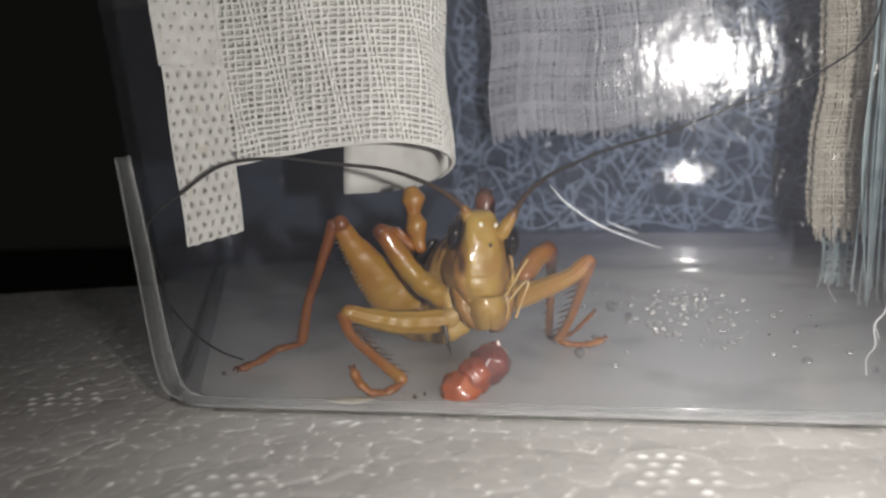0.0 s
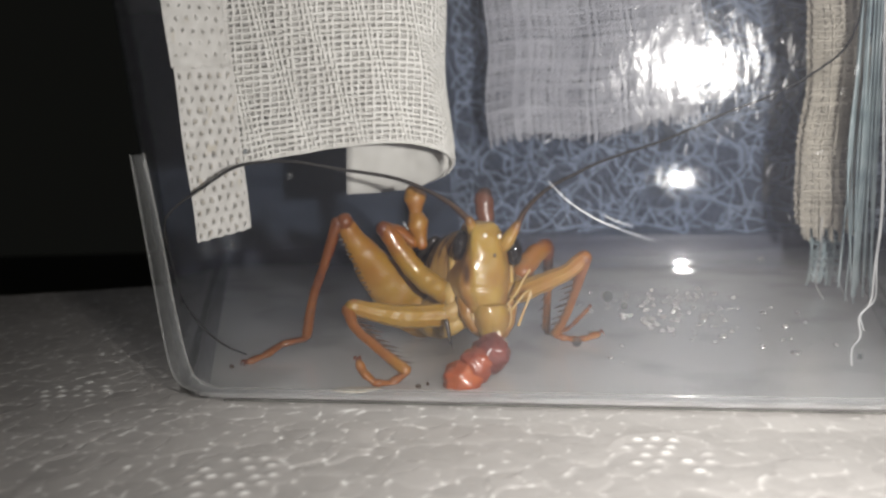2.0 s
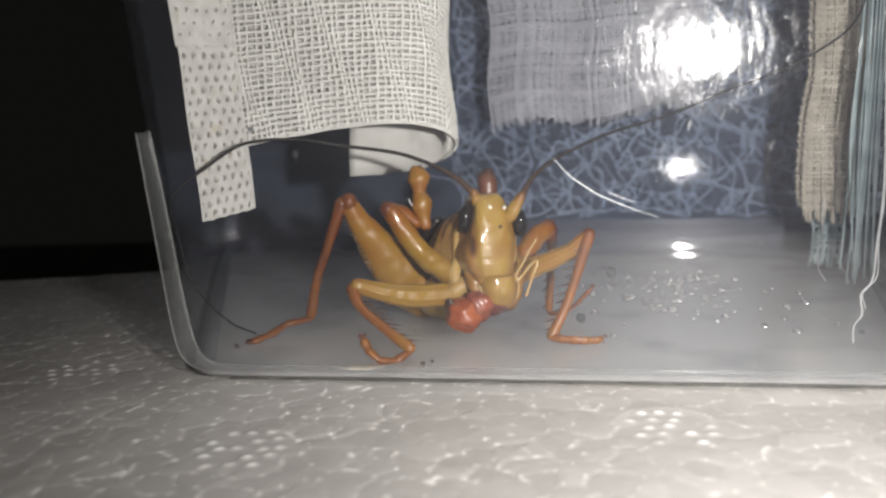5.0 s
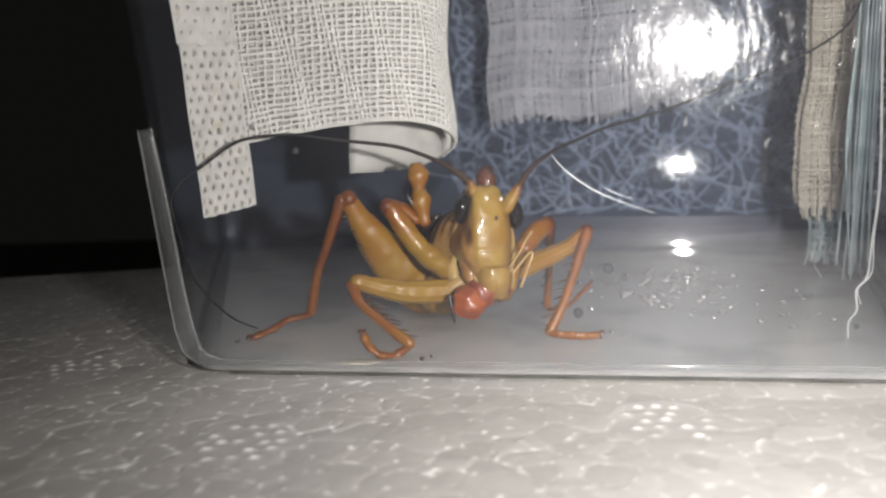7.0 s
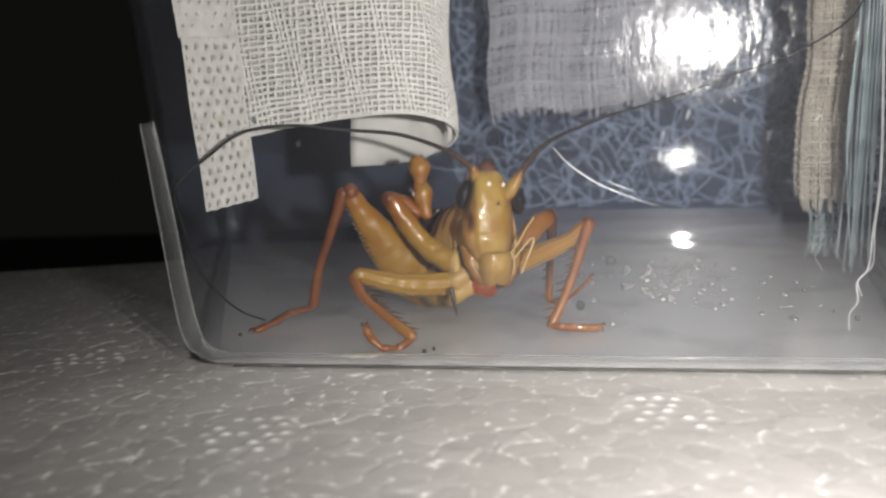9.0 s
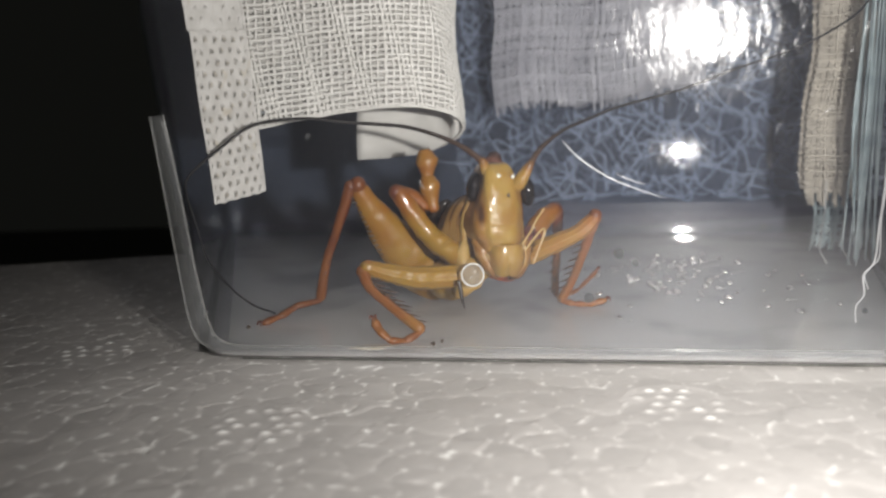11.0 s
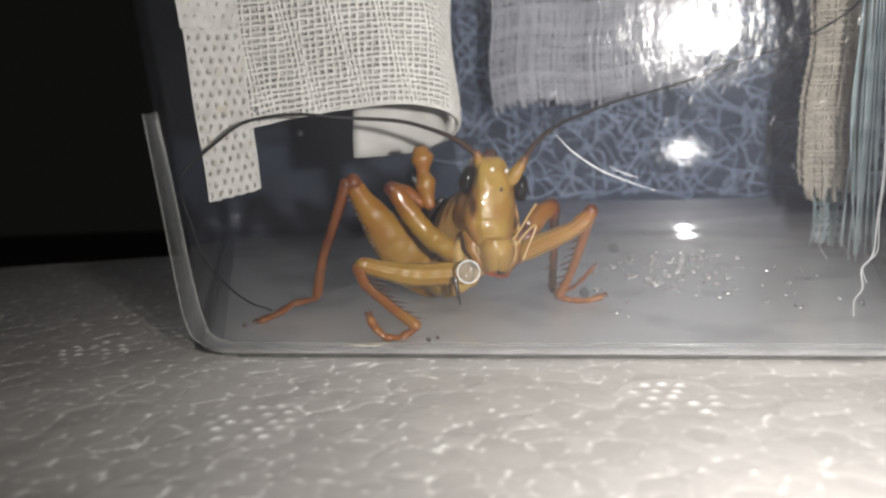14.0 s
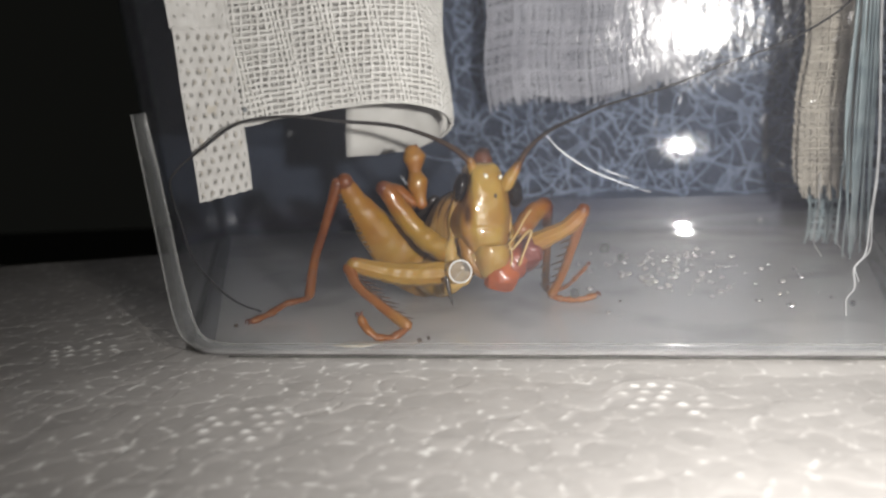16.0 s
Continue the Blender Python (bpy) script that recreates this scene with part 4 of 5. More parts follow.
def build_body():
    s = Shape()
    tube(s, [(4.4, 91, 10.8), (3.2, 95, 10.0), (1.4, 101, 9.0), (-1.4, 109, 8.2), (-4.6, 118, 7.2), (-8.0, 127, 6.2)], [3.6, 4.6, 5.2, 5.0, 4.0, 1.4], (0.1, 0.2, 0.35), sides=28, steps=6, uneven=0.10)
    blob(s, (-2.2, 94.0, 5.2), (3.6, 3.8, 2.9), 0.02, seg=22, rings=14, rough=0.12, seed=2)
    blob(s, (1.2, 90.4, 8.6), (3.0, 2.6, 2.8), 0.08, seg=20, rings=12, rough=0.2, seed=5)
    blob(s, (7.0, 90.4, 9.2), (2.2, 2.6, 2.0), 0.1, seg=18, rings=12, rough=0.2, seed=6)
    s.make("thorax_and_abdomen", M_SKIN, bug, (0, 100, 9))
    # throat folds and the hip joints of the near legs
    s = Shape()
    tube(s, [(1.44, 88.40, 8.61), (-0.25, 87.60, 7.36), (-1.84, 87.40, 6.29)], [1.1, 1.35, 0.9], (0.0, 0.15), sides=16, steps=6, uneven=0.3)
    tube(s, [(2.32, 88.00, 7.21), (0.43, 87.60, 6.04), (-1.17, 88.00, 4.68)], [0.9, 1.2, 1.0], (0.1, 0.0), sides=16, steps=6, uneven=0.3)
    tube(s, [(-0.14, 89.00, 10.73), (-0.63, 88.00, 8.74), (-0.04, 87.60, 6.99)], [0.9, 1.0, 0.7], (0.05, 0.1), sides=16, steps=6, uneven=0.3)
    s.make("hip_folds", M_COLLAR, bug, (0, 88, 8), "soft yellowish folds at the hips")
    # collar: rolled pale front edge, brown striped sides, dark rear edge
    s = Shape()
    rows, cols = 30, 56
    for j in range(rows):
        q = j / (rows - 1)
        q = q ** 0.8
        cx, cz = 3.44 + -1.90 * q, 11.99 + -1.27 * q
        rx, rz = 3.35 + 1.80 * q, 5.64 + -0.05 * q
        lift = 0.16 * math.exp(-(((q - 0.07) / 0.06) ** 2)) - 0.18 * math.exp(-(((q - 0.24) / 0.07) ** 2)) + 0.10 * math.exp(-(((q - 0.9) / 0.06) ** 2))
        for k in range(cols):
            a = math.radians(-60 + 300 * k / (cols - 1))
            ca, up = math.cos(a), math.sin(a)
            x = cx + (rx + lift) * math.copysign(abs(ca) ** 0.85, ca)
            z = cz + (rz + lift) * math.copysign(abs(up) ** 0.9, up)
            dent = 0.20 * noise.noise(Vector((x, q * 6, z)) * 0.45) + 0.06 * noise.noise(Vector((x, q * 9, z)) * 1.7)
            s.v.append((x + dent, 88.4 + 4.2 * q - 0.4 * up, z + dent * 0.5))
            edge = math.exp(-(((q - 0.07) / 0.07) ** 2))
            top = min(1.0, max(0.0, (up - 0.1) / 0.35))
            stripe = max(0.0, math.sin(q * 24 + 2.2 * up)) * (0.2 + 0.4 * top)
            rear = min(1.0, max(0.0, (q - 0.7) / 0.2)) * min(1.0, max(0.0, (up + 0.1) / 0.4))
            s.c.append(min(1.0, 0.12 * (1 - edge) + 0.25 * abs(noise.noise(Vector((x * 0.5, q * 3, z * 0.4)))) + (1 - edge) * (stripe + 0.2 * top) + 0.8 * rear))
    s.f = [[j * cols + k, j * cols + k + 1, (j + 1) * cols + k + 1, (j + 1) * cols + k] for j in range(rows - 1) for k in range(cols - 1)]
    o = s.make("pronotum", M_COLLAR, bug, (2, 95, 13))
    m = o.modifiers.new("thickness", "SOLIDIFY")
    m.thickness = 0.0004
    s = Shape()
    tube(s, [(-2.51, 94.00, 15.47), (-3.78, 95.00, 14.11), (-4.82, 97.00, 12.27)], [1.0, 1.3, 1.0], (0, 0), sides=14, steps=5, flat=0.6, ridge=0.06)
    s.make("wing", M_DARK, bug, (-3, 95, 13), "dark rim of the folded wing")
    for dx in (-1.2, 1.8):
        s = Shape()
        tube(s, [(0.6 + dx, 97, 13.2), (-1.0 + dx, 106, 12.8), (-3.5 + dx, 116, 11.4), (-6 + dx, 128, 9.5)], [2.4, 2.6, 2.0, 0.7], (0, 0), sides=14, steps=5, flat=0.55, ridge=0.05)
        s.make("wing", M_DARK, bug, (1.0 + dx, 98, 14.6), "dark folded wing")
    s = Shape()
    tube(s, [(4.62, 98.00, 15.89), (4.51, 98.20, 17.68), (4.39, 98.40, 19.23), (4.35, 98.60, 20.62), (4.45, 98.70, 21.23)], [1.35, 1.22, 1.25, 1.3, 1.0], (0.35, 0.1, 0.2, 0.9), sides=18, steps=6, flat=0.8, up=(0, 1, 0), uneven=0.18)
    s.make("crest", M_STUB, bug, (4.3, 98.5, 14.5), "red-brown blunt crest behind the head")
    s = Shape()
    tube(s, [(-1.2, 84.6, 6.6), (-0.95, 84.4, 5.0), (-0.6, 84.2, 3.3)], [0.3, 0.28, 0.05], (1, 1), sides=7, steps=4)
    s.make("spur", M_DARK, bug, (-1.2, 85.6, 6.2), "short black spur")


build_body()


def build_head():
    pivot = (4.0, 91.0, 11.0)
    s = Shape()
    # from crown to chin: height, left edge, ridge, right edge, front
    prof = smooth_line([(19.07, 2.49, 3.68, 4.96, 86.60), (18.87, 2.08, 3.67, 5.30, 86.00), (18.39, 1.79, 3.73, 5.77, 85.55), (17.57, 1.64, 3.85, 6.17, 85.20), (16.61, 1.48, 4.03, 6.56, 84.95), (15.38, 1.24, 4.28, 6.96, 84.75), (14.00, 0.87, 4.39, 7.28, 84.60), (12.62, 0.42, 4.51, 7.40, 84.50), (11.37, 0.25, 4.55, 7.38, 84.50), (10.26, 0.50, 4.60, 7.30, 84.60), (9.21, 1.17, 4.72, 7.21, 84.75), (8.16, 2.05, 4.84, 7.13, 84.95), (7.03, 2.93, 5.02, 6.90, 85.20), (6.04, 3.68, 5.21, 6.61, 85.60), (5.33, 4.50, 5.34, 6.18, 86.20)], 6)
    n = 72
    verts, pig = [], []
    chin, crown = [(19.07, 2.49, 3.68, 4.96, 86.60), (18.87, 2.08, 3.67, 5.30, 86.00), (18.39, 1.79, 3.73, 5.77, 85.55), (17.57, 1.64, 3.85, 6.17, 85.20), (16.61, 1.48, 4.03, 6.56, 84.95), (15.38, 1.24, 4.28, 6.96, 84.75), (14.00, 0.87, 4.39, 7.28, 84.60), (12.62, 0.42, 4.51, 7.40, 84.50), (11.37, 0.25, 4.55, 7.38, 84.50), (10.26, 0.50, 4.60, 7.30, 84.60), (9.21, 1.17, 4.72, 7.21, 84.75), (8.16, 2.05, 4.84, 7.13, 84.95), (7.03, 2.93, 5.02, 6.90, 85.20), (6.04, 3.68, 5.21, 6.61, 85.60), (5.33, 4.50, 5.34, 6.18, 86.20)][-1][0], [(19.07, 2.49, 3.68, 4.96, 86.60), (18.87, 2.08, 3.67, 5.30, 86.00), (18.39, 1.79, 3.73, 5.77, 85.55), (17.57, 1.64, 3.85, 6.17, 85.20), (16.61, 1.48, 4.03, 6.56, 84.95), (15.38, 1.24, 4.28, 6.96, 84.75), (14.00, 0.87, 4.39, 7.28, 84.60), (12.62, 0.42, 4.51, 7.40, 84.50), (11.37, 0.25, 4.55, 7.38, 84.50), (10.26, 0.50, 4.60, 7.30, 84.60), (9.21, 1.17, 4.72, 7.21, 84.75), (8.16, 2.05, 4.84, 7.13, 84.95), (7.03, 2.93, 5.02, 6.90, 85.20), (6.04, 3.68, 5.21, 6.61, 85.60), (5.33, 4.50, 5.34, 6.18, 86.20)][0][0]
    for i, (cz, xl, xm, xr, front) in enumerate(prof):
        q = (crown - cz) / (crown - chin)
        d = 3.6 * math.sin(math.pi * min(1.0, 0.06 + 0.62 * q ** 0.55 + 0.30 * q * q)) ** 0.6
        for k in range(n):
            a = 2 * math.pi * k / n
            ca, sa = math.cos(a), math.sin(a)
            w = xr - xm if ca > 0 else xm - xl
            u = math.copysign(abs(ca) ** 0.72, ca)
            x = w * u
            y = d * math.copysign(abs(sa) ** 0.8, sa)
            shield = 1.0
            if sa < 0:
                # the raised shield of the face with a groove along each side
                rim = abs(x + 0.12) - (1.75 + 0.55 * math.sin(math.pi * min(1.0, q * 1.3)))
                shield = 1 / (1 + math.exp(rim / 0.16))
                y -= 0.34 * shield * min(1.0, q * 6) * (1 - max(0.0, q - 0.6) * 1.2)
                y += 0.16 * math.exp(-((rim / 0.22) ** 2)) * min(1.0, q * 4)
                y += 0.10 * math.exp(-((x / 0.8) ** 2)) * math.exp(-(((q - 0.2) / 0.09) ** 2))
                # swelling above the lip, and the seam under it
                y -= 0.30 * math.exp(-((x / 1.3) ** 2)) * math.exp(-(((q - 0.63) / 0.09) ** 2))
                y += 0.34 * math.exp(-(((q - 0.735) / 0.016) ** 2)) * math.exp(-((x / 2.0) ** 4))
                y += 0.16 * math.exp(-(((q - 0.56) / 0.014) ** 2)) * math.exp(-((x / 2.4) ** 4))
            y += 0.12 * noise.noise(Vector((x, y, cz)) * 0.8) + 0.05 * noise.noise(Vector((x, y, cz)) * 2.4)
            y += 0.30 * x * (sa < 0) * min(1.0, -sa * 1.5)
            gx = xm + x - (0.34 * (y + d * 0.5) if y > -d * 0.5 else 0.0)
            verts.append((gx, front + d + y, cz + 0.10 * noise.noise(Vector((x * 2, y, cz * 1.5)))))
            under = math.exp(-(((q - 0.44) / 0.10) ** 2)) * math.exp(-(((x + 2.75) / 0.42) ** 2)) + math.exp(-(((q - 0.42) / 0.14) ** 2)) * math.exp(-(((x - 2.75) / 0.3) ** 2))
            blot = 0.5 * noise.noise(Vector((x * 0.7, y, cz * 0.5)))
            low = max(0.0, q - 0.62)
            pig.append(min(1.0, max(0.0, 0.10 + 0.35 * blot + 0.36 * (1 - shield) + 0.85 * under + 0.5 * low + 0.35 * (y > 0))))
    m = len(prof)
    faces = [[i * n + k, (i + 1) * n + k, (i + 1) * n + (k + 1) % n, i * n + (k + 1) % n] for i in range(m - 1) for k in range(n)]
    faces += [list(range(n)), [(m - 1) * n + k for k in range(n)][::-1]]
    s.add(verts, faces, pig)
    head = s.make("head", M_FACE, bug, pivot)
    for name, c, r, mat, label in (
        ("ocellus", (4.99, 84.45, 15.28), (0.17, 0.10, 0.26), M_DARK, "tiny dark middle eye spot"),
        ("pit", (2.15, 84.95, 11.16), (0.20, 0.14, 0.18), M_DARK, "tiny dark pit beside the face shield"),
    ):
        s = Shape()
        blob(s, c, r, 1.0, seg=10, rings=6)
        s.make(name, mat, head, c, label)
    for c, tilt, turn in (((0.87, 87.00, 16.02), 7, -14), ((7.50, 87.30, 15.53), -8, 10)):
        s = Shape()
        blob(s, c, (0.98, 1.25, 1.86), 0, (0, tilt, turn), seg=32, rings=22)
        s.make("eye", M_EYE, head, c, "glossy black oval eye")
    for c, r in (((2.56, 85.20, 17.05), 0.24), ((3.72, 85.10, 17.50), 0.34), ((5.50, 85.30, 17.50), 0.26)):
        s = Shape()
        blob(s, c, (r, 0.22, r * 1.15), 0.0, seg=12, rings=8, rough=0.2)
        s.make("brow_spot", M_TIP, head, c, "pale raised brow spot")
    for base, far, rb, points in (
        ((2.48, 86.40, 17.77), (1.81, 85.80, 19.27), 0.8, [(1.81, 85.80, 19.27), (-0.39, 86.60, 21.21), (-3.46, 87.40, 22.91), (-7.61, 88.00, 24.40), (-14.18, 88.00, 25.48), (-19.53, 85.50, 26.44), (-24.62, 82.20, 26.04), (-28.19, 79.20, 23.57), (-30.58, 76.60, 21.39), (-31.27, 75.90, 19.49), (-31.07, 77.20, 15.30), (-30.95, 79.00, 11.17), (-29.80, 82.00, 7.19), (-28.26, 84.80, 4.27), (-26.00, 86.40, 2.58)]),
        ((6.24, 86.20, 16.44), (7.59, 85.60, 18.92), 0.9, [(7.59, 85.60, 18.92), (9.01, 86.50, 20.95), (11.84, 88.00, 23.10), (15.67, 90.00, 24.71), (19.42, 91.00, 26.16), (27.66, 92.50, 28.46), (35.35, 94.00, 31.33), (42.98, 95.00, 33.92), (48.19, 94.00, 36.85), (49.89, 92.00, 38.94), (50.19, 90.00, 41.62), (49.76, 88.00, 45.45)]),
    ):
        b, f = np.array(base), np.array(far)
        s = Shape()
        tube(s, [base, b * 0.7 + f * 0.3, b * 0.3 + f * 0.7, far], [rb, rb * 0.92, rb * 0.76, 0.54], (0.05, 0.1, 0.75), sides=20, steps=4, uneven=0.12)
        s.make("antenna_base", M_FACE, head, base)
        s = Shape()
        r = np.interp(np.linspace(0, 1, len(points)), [0, 0.12, 0.4, 1], [0.44, 0.28, 0.18, 0.12])
        tube(s, points, r, (0, 0.35, 0.8, 1, 1), sides=7, steps=12)
        o = s.make("antenna", M_FEELER, head, points[0], "very long thin dark antenna")
        MOVING.setdefault("antennae", []).append(o)
    # mouth: upper lip, jaws and palps
    s = Shape()
    rows, cols = 20, 27
    for j in range(rows):
        q = j / (rows - 1)
        z = 9.09 + (5.31 - 9.09) * q
        w = 1.45 + 0.45 * math.sin(min(1.0, q * 1.9) * math.pi / 2) - 1.1 * max(0.0, q - 0.45) ** 1.5 * 2.0
        for k in range(cols):
            u = 2 * k / (cols - 1) - 1
            notch = 0.45 * math.exp(-((u / 0.2) ** 2)) * max(0.0, q - 0.7) / 0.3
            y = 84.30 + 0.26 * u + 0.75 * u ** 4 + 0.35 * u * u + 0.7 * q * q - 0.34 * math.sin(q * 4.2) * (1 - u * u) + 0.12 * noise.noise(Vector((u * 2, q * 4, 0)))
            y += 0.18 * math.exp(-((u / 0.12) ** 2)) * q
            s.v.append((4.82 + (5.16 - 4.82) * q + w * u, y, z + notch))
            s.c.append(0.08 + 0.3 * abs(u) ** 3 + 0.35 * max(0.0, q - 0.75) + 0.35 * noise.noise(Vector((u * 1.5, q * 3, 5))))
    s.f = [[j * cols + k, j * cols + k + 1, (j + 1) * cols + k + 1, (j + 1) * cols + k] for j in range(rows - 1) for k in range(cols - 1)]
    o = s.make("upper_lip", M_FACE, head, (3.9, 86, 10), "pale glossy upper lip")
    so = o.modifiers.new("thickness", "SOLIDIFY")
    so.thickness, so.offset = 0.0005, -1
    for points, dark in (([(1.61, 86.60, 9.50), (2.11, 86.00, 7.75), (2.91, 85.80, 6.21), (3.88, 86.20, 4.96)], 0.75), ([(7.09, 87.00, 8.71), (7.01, 86.40, 6.98), (6.41, 86.20, 5.46), (5.56, 86.20, 4.77)], 1.0)):
        s = Shape()
        tube(s, points, [1.0, 1.0, 0.75, 0.35], (0.35, 0.5, dark), sides=16, steps=6, uneven=0.3)
        s.make("jaw", M_FACE, head, points[0])
    for points in (([(6.23, 86.00, 8.21), (7.64, 85.20, 10.42), (8.46, 85.00, 12.17), (9.28, 84.80, 13.62)], [(6.70, 86.00, 7.49), (8.92, 85.00, 10.77), (9.49, 84.60, 10.89), (8.91, 84.40, 9.14), (8.18, 84.20, 6.97)], [(6.69, 86.00, 6.78), (7.05, 85.00, 9.08), (7.29, 84.80, 7.71), (7.14, 84.80, 6.66)], [(2.91, 86.00, 5.81), (2.35, 85.30, 7.04), (2.49, 85.00, 7.94), (2.88, 84.80, 7.27)])):
        s = Shape()
        tube(s, points, np.interp(np.linspace(0, 1, len(points)), [0, 0.5, 1], [0.16, 0.12, 0.18]), (0.1, 0.45), sides=9, steps=6, uneven=0.3)
        s.make("palp", M_PALP, head, points[0], "thin pale feeler beside the mouth")
    MOVING["head"] = head


build_head()

leg("fore", [(-1.23, 87.80, 6.69), (-5.95, 86.00, 6.97), (-9.48, 84.40, 7.93), (-12.32, 83.00, 9.01)], [1.45, 1.42, 1.15, 0.92], [(-12.84, 82.90, 8.58), (-11.77, 81.40, 6.70), (-9.01, 79.50, 4.70), (-6.01, 77.90, 2.64)], [0.85, 0.74, 0.72, 0.8], [(-6.00, 77.60, 2.28), (-7.50, 76.60, 1.57), (-9.25, 75.80, 1.85), (-10.44, 76.00, 3.06), (-10.95, 76.60, 3.93)], 0.62, (0.0, 0.22, 0.6), (0.75, 0.2, 0.1), 10, 1.8, lobes=4)
_, MOVING["fore_tibia"] = leg("fore", [(7.88, 88.60, 9.12), (10.97, 87.40, 10.60), (13.83, 86.50, 12.03), (15.8, 86.0, 13.8)], [1.3, 1.2, 1.0, 0.85], [(15.9, 86.0, 13.6), (15.2, 88.4, 9.6), (14.2, 91.0, 5.4), (13.2, 93.0, FLOOR + 1.2)], [0.85, 0.75, 0.7, 0.72], [(13.3, 93.0, FLOOR + 0.8), (15.0, 92.4, FLOOR + 0.5), (16.8, 92.2, FLOOR + 0.5), (18.6, 92.2, FLOOR + 1.1)], 0.62, (0.05, 0.35, 0.55), (-0.8, -0.1, 0.1), 10, 1.9, lobes=4)
leg("middle", [(-0.63, 88.60, 8.90), (-2.71, 89.40, 10.07), (-4.77, 90.00, 11.82), (-6.63, 90.20, 14.30), (-8.44, 90.00, 17.16)], [1.4, 1.45, 1.4, 1.3, 1.1], [(-8.88, 90.00, 17.51), (-6.94, 91.00, 16.85), (-5.32, 91.40, 15.43)], [1.05, 1.1, 0.8], [(-4.19, 91.20, 15.07), (-4.49, 91.40, 17.46), (-4.67, 91.60, 18.86), (-4.84, 91.70, 20.43), (-5.00, 91.80, 22.08)], 1.2, (0.05, 0.55, 0.65), (0, -0.8, -0.4), 6, 1.3, claw=(0, -1, 0), foot_pig=0.40, lobes=2)
leg("middle", [(8.97, 93.60, 10.96), (10.67, 95.00, 12.84), (12.39, 96.40, 13.86)], [1.4, 1.35, 1.1], [(12.84, 96.60, 13.56), (12.80, 97.60, 7.47), (12.55, 98.00, 2.13)], [0.85, 0.70, 0.60], [(12.59, 97.40, 1.66), (14.43, 96.00, 1.95), (16.21, 95.00, 3.73), (17.67, 94.60, 5.35)], 0.45, (0.4, 0.75, 0.7), (-0.8, -0.1, 0), 8, 1.4, lobes=4)
leg("hind", [(-3.92, 97.60, 3.72), (-6.43, 96.00, 6.53), (-8.47, 94.40, 9.20), (-10.75, 92.60, 12.54), (-12.76, 91.00, 16.00), (-13.82, 90.00, 18.67)], [2.8, 3.6, 3.3, 2.4, 1.5, 1.05], [(-14.74, 90.00, 18.35), (-16.69, 90.60, 13.24), (-18.52, 91.20, 8.53), (-19.71, 91.80, 3.69)], [0.9, 0.76, 0.74, 0.78], [(-19.88, 91.40, 3.24), (-22.45, 89.60, 3.02), (-24.27, 87.40, 2.19), (-25.96, 86.00, 1.80)], 0.62, (0.10, 0.45, 0.7), (-0.85, -0.35, 0.2), 10, 1.35, flat=0.7)
s = Shape()
spines(s, (-10.43, 91.20, 7.81), (-14.68, 89.40, 17.71), (-0.75, -0.3, -0.4), 13, 0.7, pig=1.0)
s.make("femur_spines", M_DARK, bug, (-8, 91, 13), "row of tiny black spines under the thigh")

# clear drop that swells out beside the fore leg
s = Shape()
blob(s, (0.5, 84.6, 7.4), (1.35, 0.7, 1.4), 0, seg=24, rings=14)
MOVING["drop"] = s.make("fluid_drop", M_DROP, bug, (0.5, 84.6, 7.4), "cloudy round drop of fluid beside the leg")
s = Shape()
pts = [(0.5 + 1.36 * math.cos(a), 84.45, 7.4 + 1.4 * math.sin(a)) for a in np.linspace(0, 2 * math.pi, 33)]
tube(s, pts, [0.11] * 33, (0, 0), sides=6, steps=1, caps=False)
s.make("rim", M_RIM, MOVING["drop"], (0.5, 84.6, 7.4), "whitish rim of the drop")


def build_food():
    food = thing("red_food_morsel", (0.42, 75.60, 2.07), "wet red and maroon morsel of food with a pale tip", "food")
    for name, at, size, turn, mat, seed, label in (
        ("red_lobe", (0.42, 75.60, 2.07), (2.4, 1.9, 2.05), (0, -18, 10), M_RED, 3, "orange-red rounded lobe"),
        ("middle_lobe", (1.96, 76.20, 3.39), (1.9, 1.8, 2.1), (0, 30, 5), M_PULP, 6, "dull red ringed middle lobe"),
        ("maroon_lobe", (3.58, 77.00, 4.35), (2.1, 1.9, 2.2), (0, 32, 0), M_MAROON, 9, "dark maroon lobe"),
    ):
        s = Shape()
        blob(s, at, size, 0, turn, seg=36, rings=26, rough=0.22, seed=seed)
        s.make(name, mat, food, at, label)
    s = Shape()
    x, y, z = (4.48, 77.40, 5.91)
    blob(s, (x - 0.2, y, z - 0.55), (1.25, 0.9, 0.45), 0, (0, -8, 0), seg=18, rings=12, rough=0.5, seed=5)
    tube(s, [(x - 0.5, y, z - 0.3), (x, y, z + 0.2), (x + 0.1, y, z + 0.9)], [0.7, 0.42, 0.12], (0, 0), sides=12, steps=5, uneven=0.4)
    s.make("pale_tip", M_TIP, food, (x, y, z), "torn pale tip")
    MOVING["food"] = food


build_food()


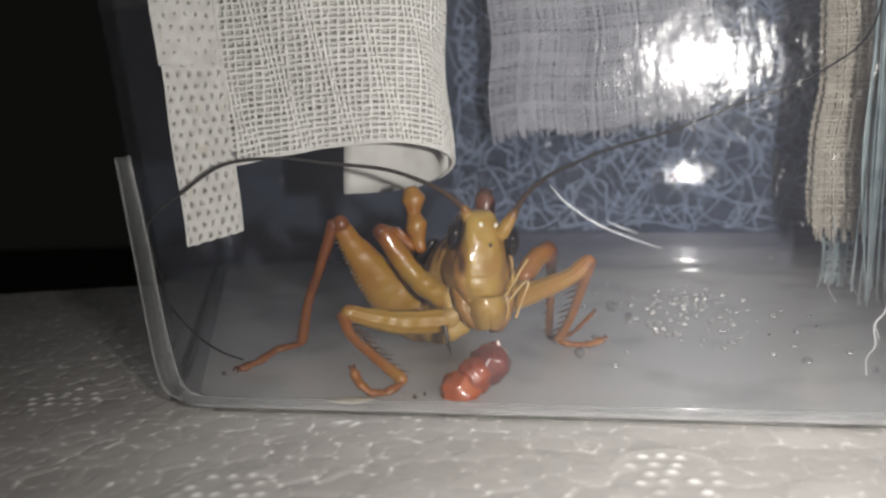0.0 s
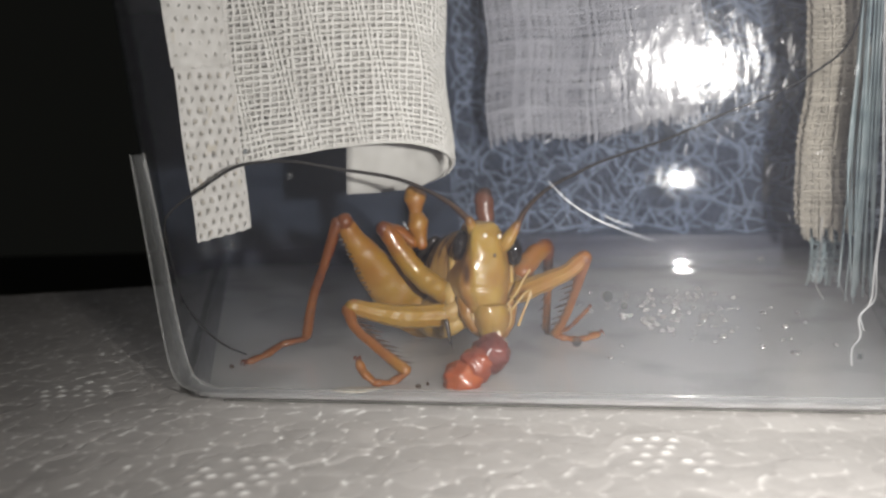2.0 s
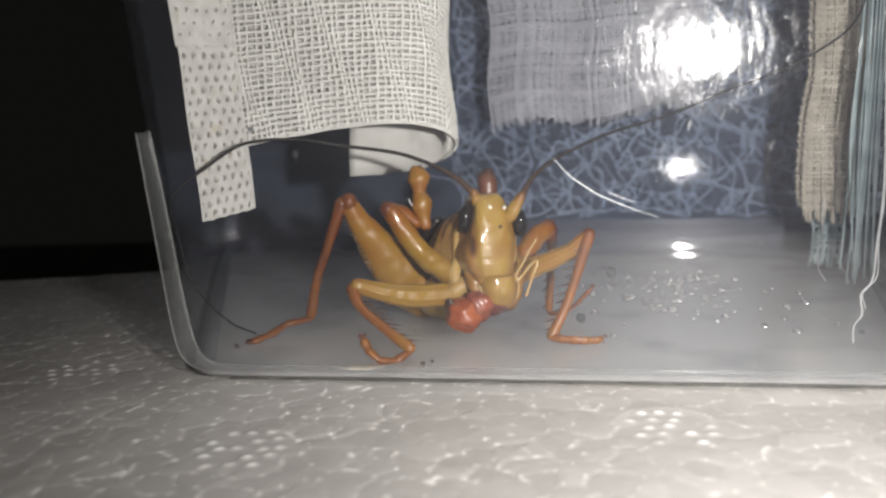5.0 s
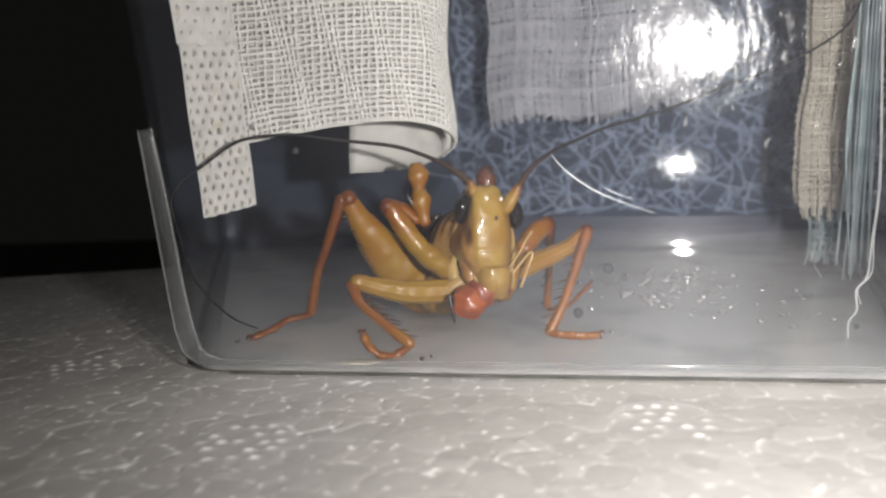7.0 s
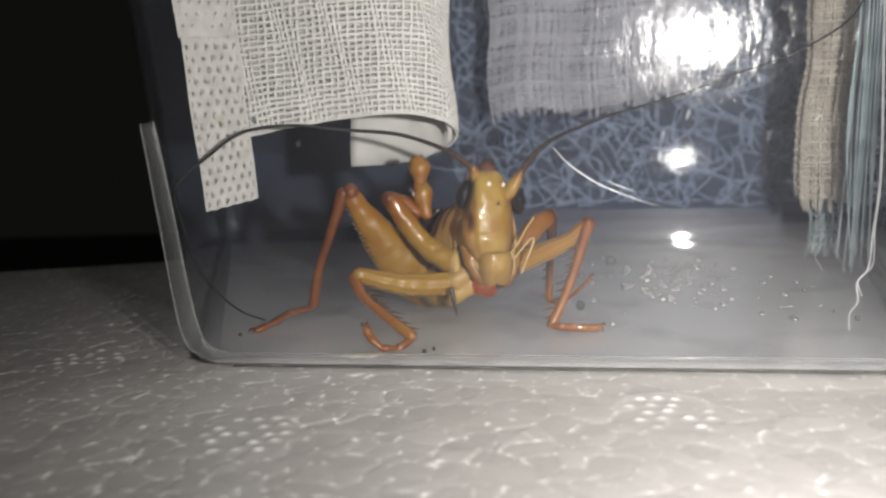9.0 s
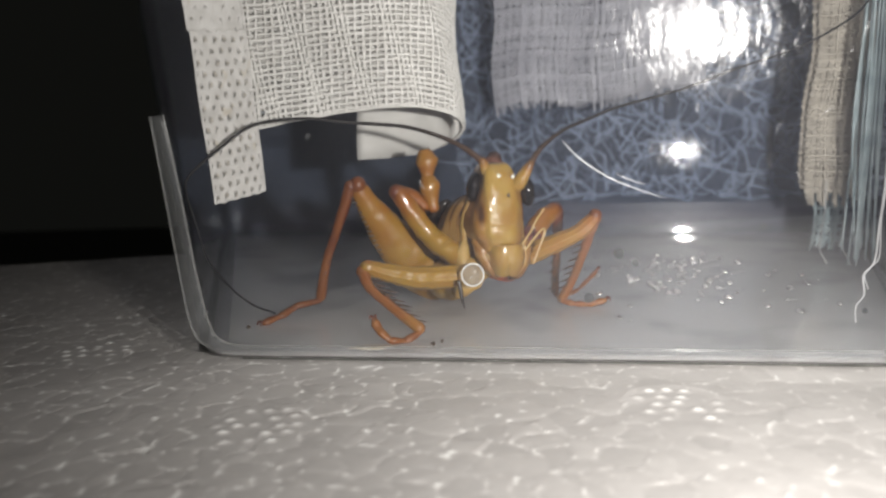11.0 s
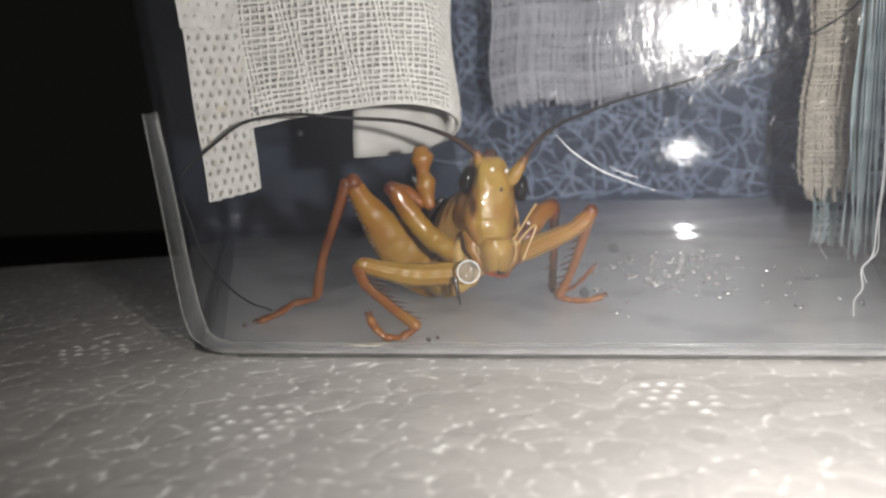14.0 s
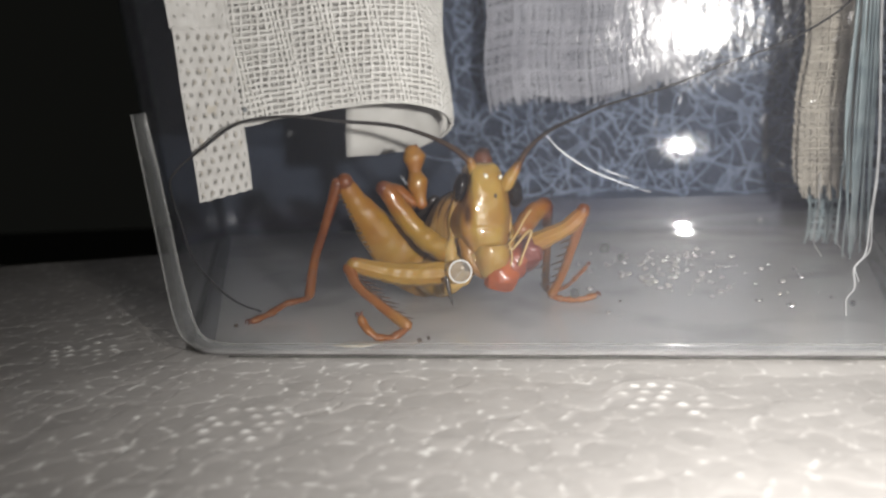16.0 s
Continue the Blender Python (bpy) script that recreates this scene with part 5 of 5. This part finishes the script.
# ---- what moves ----
# seconds, shift to the side and up, lean
HEAD = [(0.0, -0.89, 1.02, -3.2), (0.5, -0.79, 1.12, -3.2), (1.0, -0.69, 1.01, -3.1), (1.5, -0.7, 0.84, -4.1), (2.0, -0.44, -0.71, -3.5), (2.5, -0.47, -1.21, 1.6), (3.0, -0.02, -0.56, 2.4), (3.5, -0.07, -0.0, 1.1), (4.0, 0.0, 0.0, 0.0), (6.5, -0.31, 0.79, -2.6), (7.0, -0.41, 0.88, -2.6), (7.5, -0.47, 0.97, -3.1), (8.0, -0.39, 1.16, -2.3), (8.5, -0.44, 1.3, -2.4), (9.0, -0.46, 1.79, -3.7), (11.5, 0.02, 1.91, -2.0), (12.0, -0.1, 1.77, -3.0), (12.5, 0.01, 1.72, -1.6), (13.0, -0.09, 2.01, -1.3), (13.5, -0.33, 2.02, -3.0), (14.0, -0.57, 2.2, -5.3), (14.5, -0.43, 2.12, -4.5), (15.0, -0.25, 2.19, -5.1), (15.5, -0.0, 1.28, -1.7), (16.0, -0.17, 1.32, -3.9)]
# seconds, where the morsel's lower lobe is, and its turn
FOOD = [(0, 0.42, 75.6, 2.07, 0), (2, 0.48, 75.6, 2.21, 0), (2.2, 0.43, 75.6, 2.35, 0), (2.4, 0.43, 75.8, 2.37, 1), (2.5, -0.11, 76.4, 1.69, 3), (2.6, -0.25, 78.2, 2.04, 6), (2.7, 0.13, 80.5, 2.14, 9), (2.8, 0.94, 82.5, 2.42, 12), (3, 1.88, 84.6, 2.63, 14), (3.5, 1.19, 84.8, 3.33, 14), (4.2, 0.48, 84.8, 4.15, 13), (6.3, 0.79, 85.0, 5.4, 10), (6.8, 1.08, 85.0, 5.65, 9), (7.3, 1.46, 85.1, 6.12, 8), (7.8, 2.19, 86.6, 6.64, 6), (8.3, 2.78, 86.9, 6.81, 5), (8.8, 2.9, 87.4, 6.73, 5), (9.2, 3.19, 88.4, 7.28, 3), (11.3, 4.61, 88.6, 7.89, 0), (11.8, 4.61, 88.5, 7.66, 0), (12.3, 4.46, 88.4, 7.64, 0), (13, 4.36, 88.4, 7.81, 0), (13.7, 4.27, 88.5, 7.88, 0), (14.3, 4.55, 88.6, 7.93, 0), (14.9, 5.0, 88.6, 7.88, 0), (15.4, 5.63, 87.6, 7.26, 0), (16, 5.65, 85.9, 6.55, 0)]


def motions():
    head, food, tib, drop = MOVING["head"], MOVING["food"], MOVING["fore_tibia"], MOVING["drop"]
    h0 = head.location.copy() / MM
    walk(head, [(t, pose((h0.x + dx) * MM, h0.y * MM, (h0.z + dz) * MM, 0, -lean, 0)) for t, dx, dz, lean in HEAD])
    for feeler, reach in zip(MOVING["antennae"], (-31, 48)):
        a0 = feeler.location.copy()
        walk(feeler, [(t, pose(a0.x, a0.y, a0.z, 0, lean + math.degrees(dz / reach), 0)) for t, dx, dz, lean in HEAD])
    f0 = Vector((0.42, 75.60, 2.07))
    off = PIVOT[food] - f0
    rows = []
    for t, x, y, z, turn in FOOD:
        q = Euler((radians(0.25 * turn), radians(turn), 0)).to_matrix() @ off + Vector((x, y, z))
        rows.append((t, pose(q.x * MM, q.y * MM, q.z * MM, 0.25 * turn, turn, 0)))
    walk(food, rows)
    k = tib.location.copy()
    # the fore foot steps forward, and later back a little
    walk(tib, [(t, pose(k.x, k.y, k.z + up * MM, a, b, 0)) for t, a, b, up in ((0, 0, 0, 0), (2.1, 0, 0, 0), (2.25, -27, 2, 1.7), (2.4, -52, 10, 0.5), (3.0, -53, 12, 0.4), (9.2, -53, 12, 0.4), (9.8, -30, 8, 1.9), (10.4, -8, 3, 0.6), (11.3, -8, 3, 0.6), (16, -8, 3, 0.6))])
    d0 = drop.location.copy()
    walk(drop, [(t, pose(d0.x + a * MM, d0.y + b * MM, d0.z + c * MM)) for t, a, b, c in ((0, 0.6, 4.2, 1.0), (9.4, 0.6, 4.2, 1.0), (11.2, 0, 0, 0), (16, 0, 0, 0))])


motions()
